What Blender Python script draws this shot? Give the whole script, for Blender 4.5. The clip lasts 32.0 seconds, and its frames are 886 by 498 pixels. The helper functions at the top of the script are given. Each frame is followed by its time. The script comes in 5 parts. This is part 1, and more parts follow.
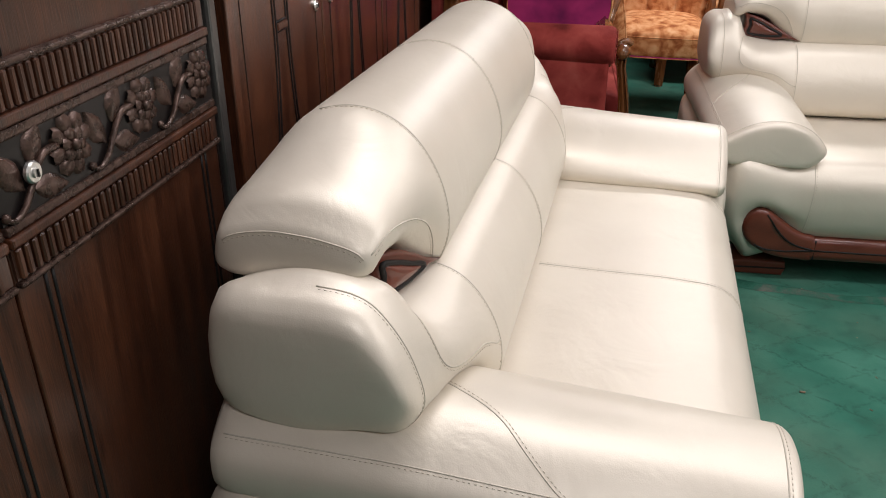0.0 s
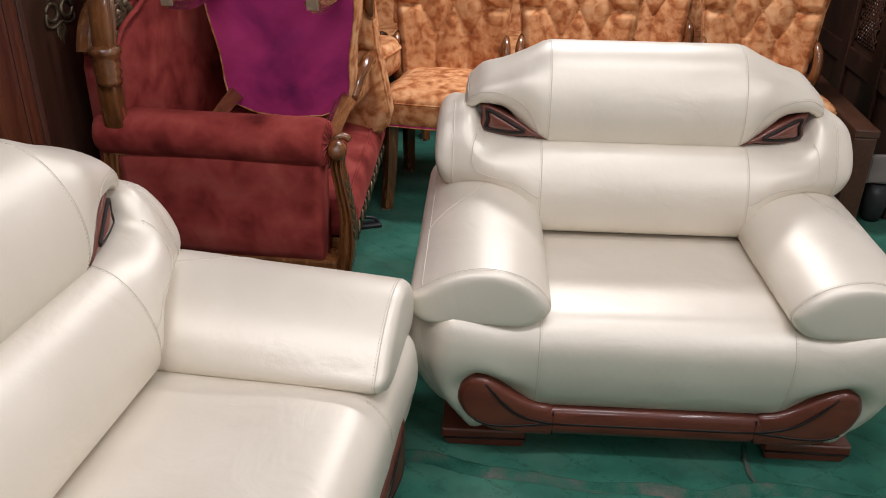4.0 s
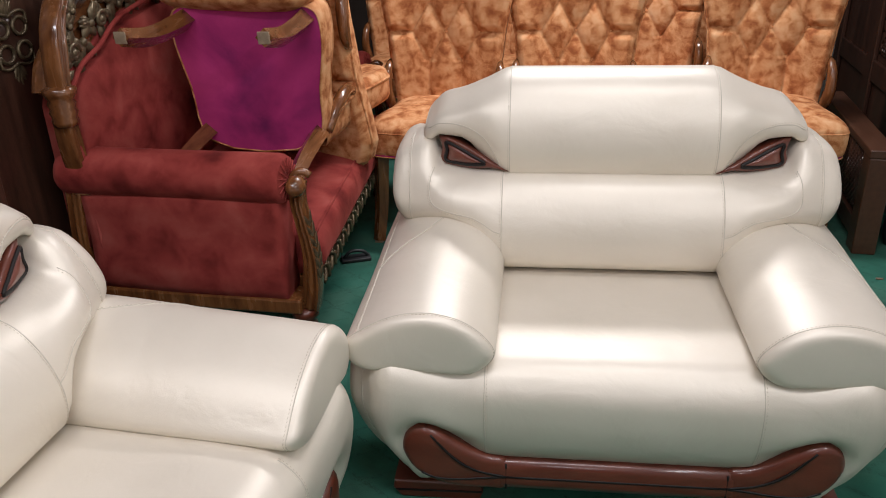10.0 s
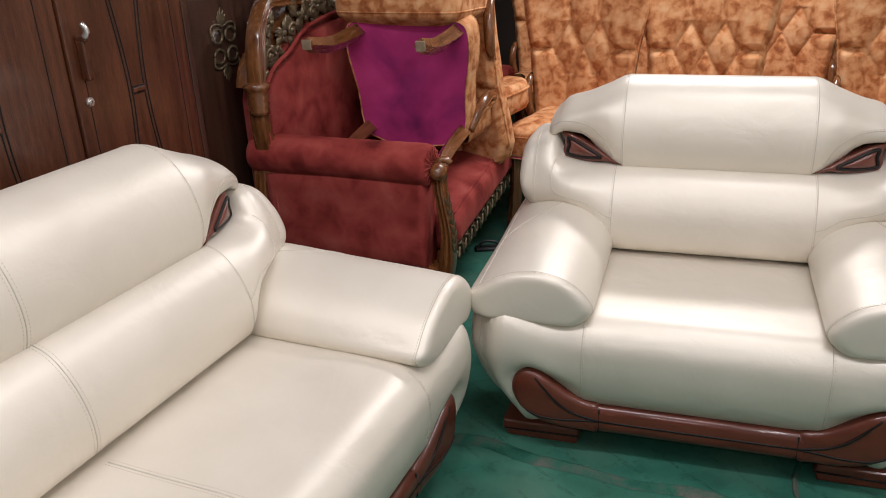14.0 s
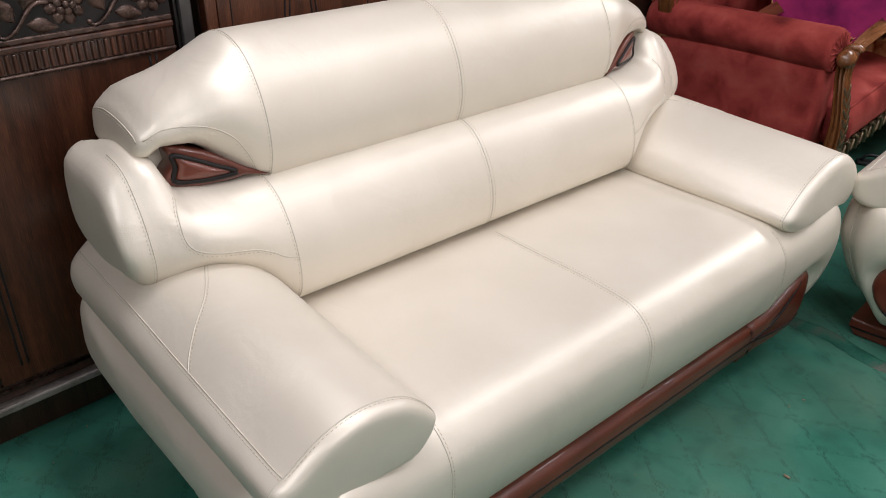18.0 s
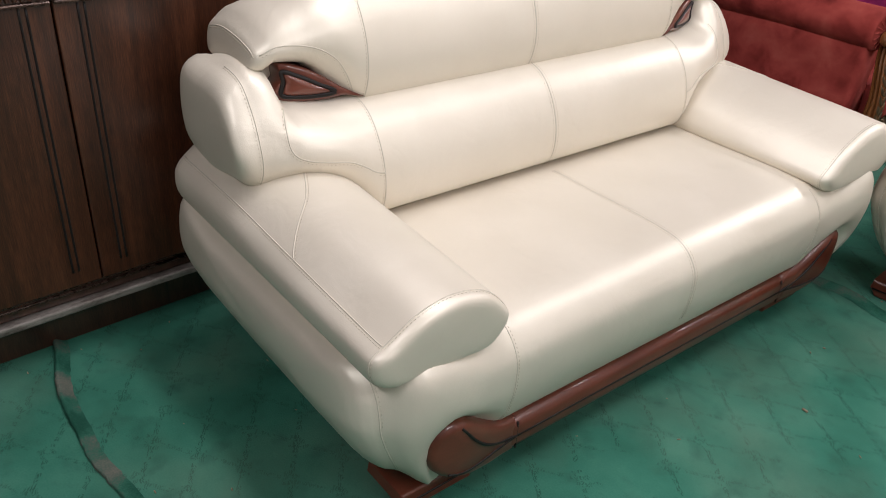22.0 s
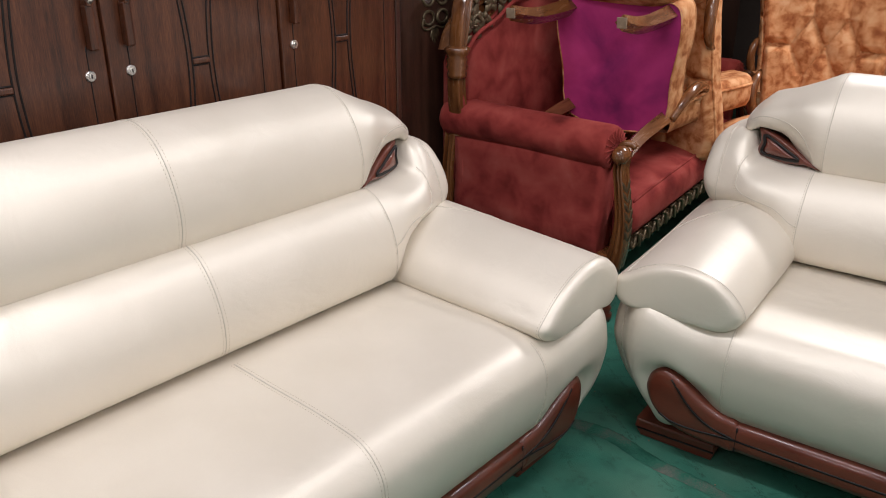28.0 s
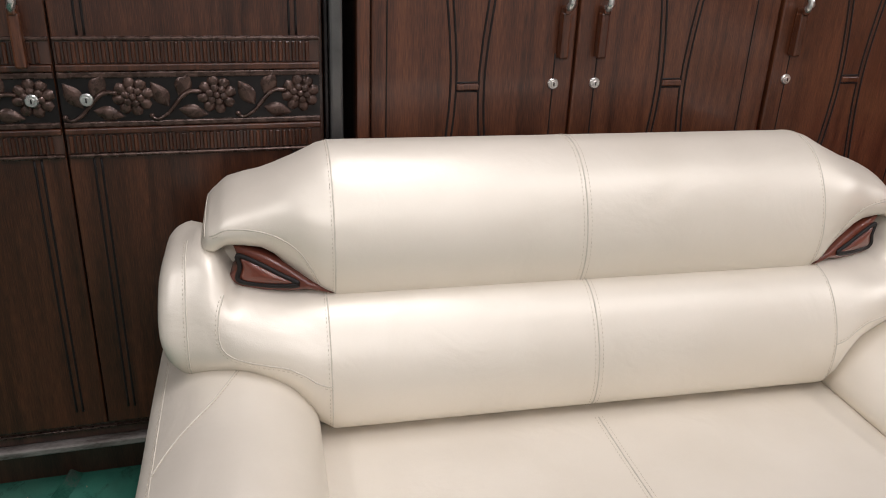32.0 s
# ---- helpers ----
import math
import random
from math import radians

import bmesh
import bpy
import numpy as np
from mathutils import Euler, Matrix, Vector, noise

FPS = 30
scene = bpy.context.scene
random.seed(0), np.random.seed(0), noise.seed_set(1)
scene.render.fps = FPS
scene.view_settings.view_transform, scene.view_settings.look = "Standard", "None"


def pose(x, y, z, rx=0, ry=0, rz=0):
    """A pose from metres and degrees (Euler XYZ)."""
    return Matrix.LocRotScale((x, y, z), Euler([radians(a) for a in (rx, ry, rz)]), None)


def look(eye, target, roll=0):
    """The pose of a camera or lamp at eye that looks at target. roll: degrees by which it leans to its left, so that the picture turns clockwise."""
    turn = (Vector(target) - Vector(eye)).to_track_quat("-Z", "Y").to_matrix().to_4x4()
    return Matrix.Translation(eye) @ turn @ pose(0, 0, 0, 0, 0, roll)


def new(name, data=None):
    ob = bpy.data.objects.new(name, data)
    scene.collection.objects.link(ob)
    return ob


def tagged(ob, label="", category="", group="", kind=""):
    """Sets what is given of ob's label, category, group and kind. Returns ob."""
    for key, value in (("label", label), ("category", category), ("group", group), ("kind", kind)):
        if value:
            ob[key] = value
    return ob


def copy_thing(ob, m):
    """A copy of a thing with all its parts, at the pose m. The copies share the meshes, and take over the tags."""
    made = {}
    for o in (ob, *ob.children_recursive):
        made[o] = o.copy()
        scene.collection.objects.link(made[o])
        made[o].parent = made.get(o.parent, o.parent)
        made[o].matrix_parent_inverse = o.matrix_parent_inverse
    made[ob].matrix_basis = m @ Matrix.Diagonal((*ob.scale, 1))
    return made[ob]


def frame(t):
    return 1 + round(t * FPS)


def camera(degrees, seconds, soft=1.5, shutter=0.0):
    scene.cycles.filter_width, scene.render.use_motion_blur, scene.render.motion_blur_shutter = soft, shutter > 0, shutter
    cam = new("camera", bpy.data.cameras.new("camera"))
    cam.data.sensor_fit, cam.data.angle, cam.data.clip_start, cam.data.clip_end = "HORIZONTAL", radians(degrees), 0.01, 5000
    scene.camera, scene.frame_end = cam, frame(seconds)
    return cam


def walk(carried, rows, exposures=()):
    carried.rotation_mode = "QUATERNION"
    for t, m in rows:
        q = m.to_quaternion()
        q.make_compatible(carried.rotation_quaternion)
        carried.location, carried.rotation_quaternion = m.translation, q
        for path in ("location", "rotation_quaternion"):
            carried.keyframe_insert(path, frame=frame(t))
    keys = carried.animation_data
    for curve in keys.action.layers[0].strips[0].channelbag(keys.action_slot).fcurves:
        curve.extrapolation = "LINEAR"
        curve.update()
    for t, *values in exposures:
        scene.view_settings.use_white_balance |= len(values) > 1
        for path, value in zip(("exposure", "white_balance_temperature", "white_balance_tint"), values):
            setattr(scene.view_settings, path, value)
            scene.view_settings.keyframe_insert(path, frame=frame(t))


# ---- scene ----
cam = camera(58.1, 32.0, 1.0)
PATH = [
    (0, (0.575, 0.389, 1.299), (0.184, 2.135, 0.404), 0.3),
    (0.5, (0.65, 0.513, 1.311), (0.238, 2.236, 0.383), 1.9),
    (1, (0.799, 0.597, 1.327), (0.26, 2.288, 0.406), 3.4),
    (1.5, (0.858, 0.716, 1.33), (0.175, 2.361, 0.418), 3.1),
    (2, (0.872, 0.857, 1.352), (0.311, 2.539, 0.427), 2.7),
    (2.5, (0.931, 0.946, 1.377), (0.49, 2.661, 0.447), 1.4),
    (3, (1.05, 1.039, 1.402), (0.645, 2.782, 0.509), 1.8),
    (3.5, (1.149, 1.134, 1.405), (0.786, 2.9, 0.538), 0.9),
    (4, (1.17, 1.307, 1.412), (0.948, 3.085, 0.525), 1.0),
    (4.5, (1.202, 1.457, 1.426), (1.118, 3.221, 0.485), 0.1),
    (6.5, (1.418, 2.03, 1.405), (1.242, 3.779, 0.451), -0.2),
    (7, (1.412, 2.121, 1.406), (1.327, 3.857, 0.416), 0.2),
    (7.5, (1.409, 2.153, 1.387), (1.319, 3.912, 0.44), -0.7),
    (8, (1.422, 2.118, 1.363), (1.286, 3.89, 0.446), -0.7),
    (8.5, (1.467, 1.912, 1.398), (1.192, 3.691, 0.526), -0.8),
    (9, (1.516, 1.684, 1.428), (1.129, 3.463, 0.601), -0.6),
    (9.5, (1.511, 1.574, 1.419), (1.104, 3.357, 0.609), -1.2),
    (10, (1.422, 1.466, 1.404), (1.054, 3.245, 0.567), -1.7),
    (10.5, (1.398, 1.371, 1.4), (1.073, 3.143, 0.53), -0.7),
    (11, (1.476, 1.329, 1.42), (1.138, 3.113, 0.58), -0.1),
    (11.5, (1.587, 1.285, 1.417), (1.118, 3.05, 0.601), -1.7),
    (12, (1.639, 1.265, 1.414), (1.046, 3.0, 0.614), -3.9),
    (12.5, (1.66, 1.236, 1.413), (1.041, 2.959, 0.606), -4.9),
    (13, (1.672, 1.217, 1.417), (1.036, 2.931, 0.606), -4.9),
    (13.5, (1.654, 1.192, 1.415), (0.993, 2.907, 0.628), -3.9),
    (14, (1.586, 1.101, 1.419), (0.871, 2.803, 0.65), -2.5),
    (14.5, (1.539, 0.985, 1.398), (0.66, 2.603, 0.618), -0.9),
    (15, (1.517, 0.908, 1.401), (0.481, 2.422, 0.604), 0.4),
    (15.5, (1.48, 0.88, 1.394), (0.317, 2.311, 0.62), 1.0),
    (17.5, (1.546, 0.864, 1.332), (0.237, 2.055, 0.401), 0.5),
    (18, (1.614, 0.84, 1.313), (0.304, 2.006, 0.351), 0.2),
    (18.5, (1.678, 0.829, 1.297), (0.344, 1.952, 0.318), -1.5),
    (19, (1.697, 0.81, 1.289), (0.335, 1.904, 0.317), -0.6),
    (19.5, (1.666, 0.787, 1.262), (0.316, 1.868, 0.257), 0.4),
    (20, (1.591, 0.701, 1.248), (0.34, 1.849, 0.192), 1.9),
    (20.5, (1.572, 0.626, 1.239), (0.374, 1.81, 0.16), 3.2),
    (21, (1.593, 0.59, 1.253), (0.385, 1.775, 0.186), 3.3),
    (21.5, (1.629, 0.589, 1.259), (0.394, 1.765, 0.213), 4.2),
    (22, (1.686, 0.613, 1.3), (0.386, 1.737, 0.277), 3.9),
    (22.5, (1.731, 0.636, 1.353), (0.371, 1.743, 0.389), 0.9),
    (23, (1.758, 0.651, 1.366), (0.377, 1.793, 0.479), 0.8),
    (23.5, (1.772, 0.677, 1.367), (0.378, 1.832, 0.515), 1.0),
    (24, (1.787, 0.698, 1.368), (0.379, 1.837, 0.519), 0.4),
    (24.5, (1.801, 0.713, 1.37), (0.386, 1.846, 0.524), -0.9),
    (25, (1.803, 0.751, 1.363), (0.394, 1.894, 0.522), -1.6),
    (25.5, (1.732, 0.844, 1.386), (0.367, 2.057, 0.57), -1.8),
    (26, (1.689, 0.928, 1.394), (0.413, 2.226, 0.565), -1.2),
    (26.5, (1.693, 1.02, 1.384), (0.487, 2.365, 0.525), 0.4),
    (28.5, (1.78, 1.236, 1.35), (0.576, 2.643, 0.596), 0.0),
    (29, (1.758, 1.271, 1.371), (0.431, 2.541, 0.58), -0.4),
    (29.5, (1.658, 1.324, 1.341), (0.292, 2.554, 0.553), 1.0),
    (30, (1.591, 1.391, 1.343), (0.109, 2.489, 0.571), 2.0),
    (30.5, (1.56, 1.401, 1.39), (-0.049, 2.25, 0.559), 3.2),
    (31, (1.614, 1.406, 1.358), (-0.098, 2.062, 0.56), 3.4),
    (31.5, (1.649, 1.395, 1.357), (-0.108, 1.93, 0.566), 3.1),
    (32, (1.655, 1.412, 1.366), (-0.125, 1.862, 0.573), 2.4),
]
walk(cam, [(t, look(eye, target, roll)) for t, eye, target, roll in PATH],
     ((0, -0.03, 6500, 10), (1.5, -0.05, 6450, 10), (4, -0.08, 6280, 10), (7, -0.12, 6270, 10), (13, -0.05, 6300, 10), (15, -0.07, 6350, 10), (18, 0.05, 6280, 10),
      (20, 0.13, 6400, 10), (23, 0.13, 6400, 10), (26, 0.06, 6260, 10), (29, -0.05, 6300, 10), (32, -0.10, 6300, 10)))


# ---- world and light ----
world = bpy.data.worlds.new("world")
scene.world = world
world.use_nodes = True
world.node_tree.nodes["Background"].inputs[0].default_value = (0.9, 0.95, 1.0, 1)
world.node_tree.nodes["Background"].inputs[1].default_value = 0.06


def area_lamp(x, y, z, lx, ly, watts, tilt=0.0, colour=(1.0, 0.95, 0.962)):
    data = bpy.data.lights.new("tube_glow", "AREA")
    data.shape, data.size, data.size_y = "RECTANGLE", lx, ly
    data.energy, data.color = watts, colour
    ob = new("tube_glow", data)
    ob.matrix_world = pose(x, y, z, 0, tilt, 0)
    return ob


LAMPS = [(1.3, 4.88, 2.32, 1.2, 0.20, 40), (0.35, 1.75, 2.85, 0.9, 0.2, 21), (1.7, 3.1, 2.85, 0.9, 0.24, 16), (1.5, 1.9, 2.85, 1.2, 0.24, 16), (1.4, -0.5, 2.70, 1.2, 0.24, 31)]
for row in LAMPS:
    area_lamp(*row)
WALL_TUBE = (2.75, 1.65, 2.30)
area_lamp(*WALL_TUBE, 0.16, 1.2, 18, 62)


# ---- materials ----
def ramp(nt, fac, stops):
    r = nt.nodes.new("ShaderNodeValToRGB")
    while len(r.color_ramp.elements) < len(stops):
        r.color_ramp.elements.new(0.5)
    for el, (p, c) in zip(r.color_ramp.elements, stops):
        el.position, el.color = p, (*c, 1)
    nt.links.new(fac, r.inputs[0])
    return r.outputs[0]


def surface(name, stops, scale=8.0, rough=0.5, metal=0.0, bump=0.1, bump_scale=300.0, stretch=(1, 1, 1), detail=6.0, coat=0.0,
            spread=0.12, sheen=0.0, spec=0.5, distort=0.0, dist=0.002, fine=0.25, swell=0.0, swell_scale=7.0):
    """A node material: colour from two layers of noise, fine relief, roughness that varies."""
    m = bpy.data.materials.new(name)
    m.use_nodes = True
    nt = m.node_tree
    b = nt.nodes["Principled BSDF"]
    co = nt.nodes.new("ShaderNodeTexCoord")
    mp = nt.nodes.new("ShaderNodeMapping")
    mp.inputs["Scale"].default_value = stretch
    nt.links.new(co.outputs["Object"], mp.inputs[0])
    n1 = nt.nodes.new("ShaderNodeTexNoise")
    n1.inputs["Scale"].default_value, n1.inputs["Detail"].default_value = scale, detail
    n1.inputs["Distortion"].default_value = distort
    nt.links.new(mp.outputs[0], n1.inputs["Vector"])
    n2 = nt.nodes.new("ShaderNodeTexNoise")
    n2.inputs["Scale"].default_value, n2.inputs["Detail"].default_value = bump_scale, 3.0
    nt.links.new(mp.outputs[0], n2.inputs["Vector"])
    mix = nt.nodes.new("ShaderNodeMath")
    mix.operation = "MULTIPLY_ADD"
    mix.inputs[1].default_value = fine
    nt.links.new(n2.outputs[0], mix.inputs[0])
    sub = nt.nodes.new("ShaderNodeMath")
    sub.operation = "SUBTRACT"
    sub.inputs[1].default_value = fine / 2
    nt.links.new(n1.outputs[0], sub.inputs[0])
    nt.links.new(sub.outputs[0], mix.inputs[2])
    nt.links.new(ramp(nt, mix.outputs[0], stops), b.inputs["Base Color"])
    rr = nt.nodes.new("ShaderNodeMapRange")
    rr.inputs[3].default_value, rr.inputs[4].default_value = rough - spread, rough + spread
    nt.links.new(n1.outputs[0], rr.inputs[0])
    nt.links.new(rr.outputs[0], b.inputs["Roughness"])
    b.inputs["Metallic"].default_value = metal
    b.inputs["Coat Weight"].default_value, b.inputs["Coat Roughness"].default_value = coat, 0.12
    b.inputs["Sheen Weight"].default_value, b.inputs["Sheen Roughness"].default_value = sheen, 0.35
    b.inputs["Specular IOR Level"].default_value = spec
    if bump:
        bp = nt.nodes.new("ShaderNodeBump")
        bp.inputs["Strength"].default_value, bp.inputs["Distance"].default_value = bump, dist
        nt.links.new(n2.outputs[0], bp.inputs["Height"])
        nt.links.new(bp.outputs[0], b.inputs["Normal"])
        if swell:
            n3 = nt.nodes.new("ShaderNodeTexNoise")
            n3.inputs["Scale"].default_value, n3.inputs["Detail"].default_value, n3.inputs["Distortion"].default_value = swell_scale, 4.0, 0.6
            nt.links.new(mp.outputs[0], n3.inputs["Vector"])
            b2 = nt.nodes.new("ShaderNodeBump")
            b2.inputs["Strength"].default_value, b2.inputs["Distance"].default_value = 1.0, swell
            nt.links.new(n3.outputs[0], b2.inputs["Height"])
            nt.links.new(b2.outputs[0], bp.inputs["Normal"])
    return m


def crushed(name, stops, big=5.0, small=15.0, sheen=0.3, wave=0.25, share=0.5):
    """Pile cloth with brushed patches: sharp-edged blotches on soft ones, and fine nap."""
    m = surface(name, stops, small, 0.85, 0, 0.3, 520, detail=12, distort=wave, sheen=sheen, spec=0.15, fine=0.16)
    nt = m.node_tree
    first = next(n for n in nt.nodes if n.type == "TEX_NOISE" and abs(n.inputs["Scale"].default_value - small) < 1e-6)
    first.inputs["Roughness"].default_value = 0.68
    wide = nt.nodes.new("ShaderNodeTexNoise")
    wide.inputs["Scale"].default_value, wide.inputs["Detail"].default_value, wide.inputs["Distortion"].default_value = big, 5.0, 0.3
    nt.links.new(first.inputs["Vector"].links[0].from_socket, wide.inputs["Vector"])
    avg = nt.nodes.new("ShaderNodeMath")
    avg.operation = "MULTIPLY_ADD"
    avg.inputs[1].default_value = share
    take = nt.nodes.new("ShaderNodeMath")
    take.operation = "SUBTRACT"
    take.inputs[1].default_value = share / 2
    nt.links.new(wide.outputs[0], avg.inputs[0])
    nt.links.new(first.outputs[0], take.inputs[0])
    nt.links.new(take.outputs[0], avg.inputs[2])
    nt.nodes["Principled BSDF"].inputs["Sheen Tint"].default_value = (*stops[-1][1], 1)
    for ln in list(first.outputs[0].links):
        if ln.to_node is not take and ln.to_node.type == "MATH":
            nt.links.new(avg.outputs[0], ln.to_socket)
    return m


LEATHER = surface("pearl_leather", [(0.3, (0.712, 0.646, 0.546)), (0.7, (0.764, 0.697, 0.597))], 5, 0.44, 0.27, 0.10, 480, spread=0.07, spec=0.58, swell=0.004, swell_scale=7.0)
LEATHER.node_tree.nodes["Principled BSDF"].inputs["Specular Tint"].default_value = (0.74, 0.90, 1.0, 1)
SEAM = surface("leather_seam", [(0.3, (0.52, 0.475, 0.395)), (0.7, (0.60, 0.55, 0.465))], 40, 0.55, 0, 0.1, 700)
THREAD = surface("thread", [(0.3, (0.46, 0.40, 0.31)), (0.7, (0.56, 0.49, 0.39))], 60, 0.7, 0, 0)
TRIM_WOOD = surface("red_brown_lacquer", [(0.3, (0.098, 0.021, 0.011)), (0.7, (0.150, 0.034, 0.018))], 9, 0.33, 0, 0.04, 160, (1, 1, 3), coat=0.45, fine=0.4)
INLAY = surface("black_inlay", [(0.3, (0.010, 0.008, 0.008)), (0.7, (0.016, 0.013, 0.012))], 20, 0.5, 0, 0, spec=0.25)
WARDROBE = surface("brown_veneer", [(0.20, (0.024, 0.0068, 0.0028)), (0.5, (0.068, 0.0204, 0.0080)), (0.80, (0.124, 0.041, 0.0157))], 4, 0.36, 0, 0.25, 60, (9, 9, 0.45), coat=0.4, distort=0.5, fine=1.0)
RAIL_WOOD = surface("plain_brown_rail", [(0.3, (0.062, 0.025, 0.013)), (0.7, (0.085, 0.036, 0.019))], 8, 0.4, 0, 0.05, 120, (6, 0.6, 6), coat=0.2)
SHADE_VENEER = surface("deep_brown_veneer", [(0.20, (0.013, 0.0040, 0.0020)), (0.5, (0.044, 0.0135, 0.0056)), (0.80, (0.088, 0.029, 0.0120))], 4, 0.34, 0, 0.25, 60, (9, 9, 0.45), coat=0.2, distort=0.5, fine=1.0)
DARK_WOOD = surface("dark_walnut", [(0.25, (0.020, 0.0088, 0.006)), (0.75, (0.074, 0.032, 0.0195))], 4, 0.34, 0, 0.12, 60, (8, 8, 0.6), coat=0.35, fine=0.6)
BLACK_WOOD = surface("black_lacquer", [(0.3, (0.006, 0.005, 0.005)), (0.7, (0.013, 0.010, 0.0095))], 10, 0.35, 0, 0.03, 150, spec=0.3)
BRONZE = surface("bronzed_carving", [(0.3, (0.034, 0.019, 0.014)), (0.7, (0.105, 0.062, 0.048))], 60, 0.28, 0.45, 0.25, 260, fine=0.5)
GOLD = surface("gilded_carving", [(0.3, (0.07, 0.05, 0.028)), (0.7, (0.20, 0.15, 0.085))], 40, 0.4, 0.5, 0.1, 200)
WORN_EDGE = surface("worn_metal_edge", [(0.38, (0.09, 0.072, 0.062)), (0.58, (0.27, 0.245, 0.225))], 16, 0.4, 0.3, 0.15, 200, (0.4, 1, 1))
CHROME = surface("satin_metal", [(0.3, (0.55, 0.54, 0.52)), (0.7, (0.75, 0.74, 0.71))], 40, 0.28, 0.9, 0)
GREY_STRIP = surface("grey_aluminium", [(0.3, (0.075, 0.073, 0.07)), (0.7, (0.13, 0.127, 0.122))], 12, 0.32, 0.6, 0)
VELVET = crushed("red_velvet", [(0.38, (0.105, 0.012, 0.011)), (0.46, (0.225, 0.032, 0.027)), (0.54, (0.305, 0.053, 0.044)), (0.68, (0.41, 0.106, 0.084))], 9, 42, 0.45, 0.9, 0.5)
ORANGE = crushed("orange_crushed_velvet", [(0.39, (0.28, 0.088, 0.030)), (0.45, (0.42, 0.158, 0.058)), (0.50, (0.56, 0.255, 0.107)), (0.56, (0.65, 0.340, 0.160)), (0.68, (0.73, 0.46, 0.26))], 22, 62, 0.2, 0.8, 0.6)
MAGENTA = crushed("magenta_dust_cover", [(0.32, (0.19, 0.020, 0.105)), (0.46, (0.40, 0.034, 0.165)), (0.62, (0.56, 0.055, 0.225))], 4, 9, 0.1, 0.4, 0.9)
CHAIR_WOOD = surface("honey_lacquered_wood", [(0.3, (0.085, 0.028, 0.009)), (0.7, (0.22, 0.085, 0.028))], 6, 0.25, 0, 0.03, 120, (7, 7, 1), coat=0.6)
SOLE = surface("sawn_wood", [(0.3, (0.16, 0.11, 0.07)), (0.7, (0.32, 0.24, 0.16))], 30, 0.8, 0, 0.2, 300)
CARPET = surface("green_carpet", [(0.25, (0.020, 0.100, 0.068)), (0.5, (0.032, 0.145, 0.102)), (0.75, (0.060, 0.195, 0.140))], 5.0, 0.85, 0, 0.5, 260, spec=0.15, sheen=0.1, detail=9)


def quilt(m):
    """A lattice of hatched lines, the shade of its embossing put into the colour, worn away in places, and grey dust.
    """
    nt = m.node_tree
    b = nt.nodes["Principled BSDF"]
    base = b.inputs["Base Color"].links[0].from_socket
    co = nt.nodes.new("ShaderNodeTexCoord")

    def op(kind, a, v=None, w=None):
        n = nt.nodes.new("ShaderNodeMath")
        n.operation = kind
        for i, q in enumerate((a, v, w)):
            if isinstance(q, (int, float)):
                n.inputs[i].default_value = q
            elif q is not None:
                nt.links.new(q, n.inputs[i])
        return n.outputs[0]

    def noise(scale, detail):
        n = nt.nodes.new("ShaderNodeTexNoise")
        n.inputs["Scale"].default_value, n.inputs["Detail"].default_value = scale, detail
        nt.links.new(co.outputs["Object"], n.inputs["Vector"])
        return n.outputs[0]

    sep = nt.nodes.new("ShaderNodeSeparateXYZ")
    nt.links.new(co.outputs["Object"], sep.inputs[0])
    wob = op("MULTIPLY", op("SUBTRACT", noise(9, 2), 0.5), 0.16)
    dx, dy = op("DIVIDE", op("SUBTRACT", sep.outputs[0], 1.055), 0.182), op("DIVIDE", op("SUBTRACT", sep.outputs[1], 2.126), 0.127)
    near = []
    for sign in (1, -1):
        s = op("ADD", op("MULTIPLY_ADD", dy, sign, dx), wob)
        near.append(op("ABSOLUTE", op("SUBTRACT", op("FRACT", op("ADD", s, 0.5)), 0.5)))
    soft = lambda v, lim: op("LESS_THAN", v, lim)
    knot = op("MULTIPLY", soft(near[0], 0.17), soft(near[1], 0.17))
    wear = op("MULTIPLY", op("GREATER_THAN", noise(75, 4), 0.48), op("GREATER_THAN", noise(3.1, 3), 0.40))
    jitter = op("MULTIPLY", noise(70, 4), 0.03)
    hatch = op("GREATER_THAN", op("SINE", op("MULTIPLY", op("ADD", op("ADD", op("MULTIPLY", sep.outputs[0], 0.75), sep.outputs[1]), jitter), 900.0)), -0.05)
    a = op("MULTIPLY", soft(near[0], 0.055), 0.66)
    c = op("MULTIPLY", soft(near[1], 0.05), 0.46)
    amount = op("MULTIPLY", op("MULTIPLY", op("MAXIMUM", op("MAXIMUM", a, c), op("MULTIPLY", knot, 0.5)), wear), hatch)

    def blend(fac, first, colour):
        n = nt.nodes.new("ShaderNodeMix")
        n.data_type = "RGBA"
        nt.links.new(fac, n.inputs[0])
        nt.links.new(first, n.inputs[6])
        n.inputs[7].default_value = (*colour, 1)
        return n.outputs[2]

    def span(v, lo, hi, top):
        n = nt.nodes.new("ShaderNodeMapRange")
        n.inputs[1].default_value, n.inputs[2].default_value, n.inputs[3].default_value, n.inputs[4].default_value = lo, hi, 0.0, top
        nt.links.new(v, n.inputs[0])
        return n.outputs[0]

    col = blend(amount, base, (0.012, 0.056, 0.039))
    col = blend(span(noise(2.3, 12), 0.46, 0.70, 0.42), col, (0.12, 0.165, 0.12))
    col = blend(span(noise(13.0, 9), 0.54, 0.72, 0.45), col, (0.02, 0.075, 0.055))
    nt.links.new(col, b.inputs["Base Color"])


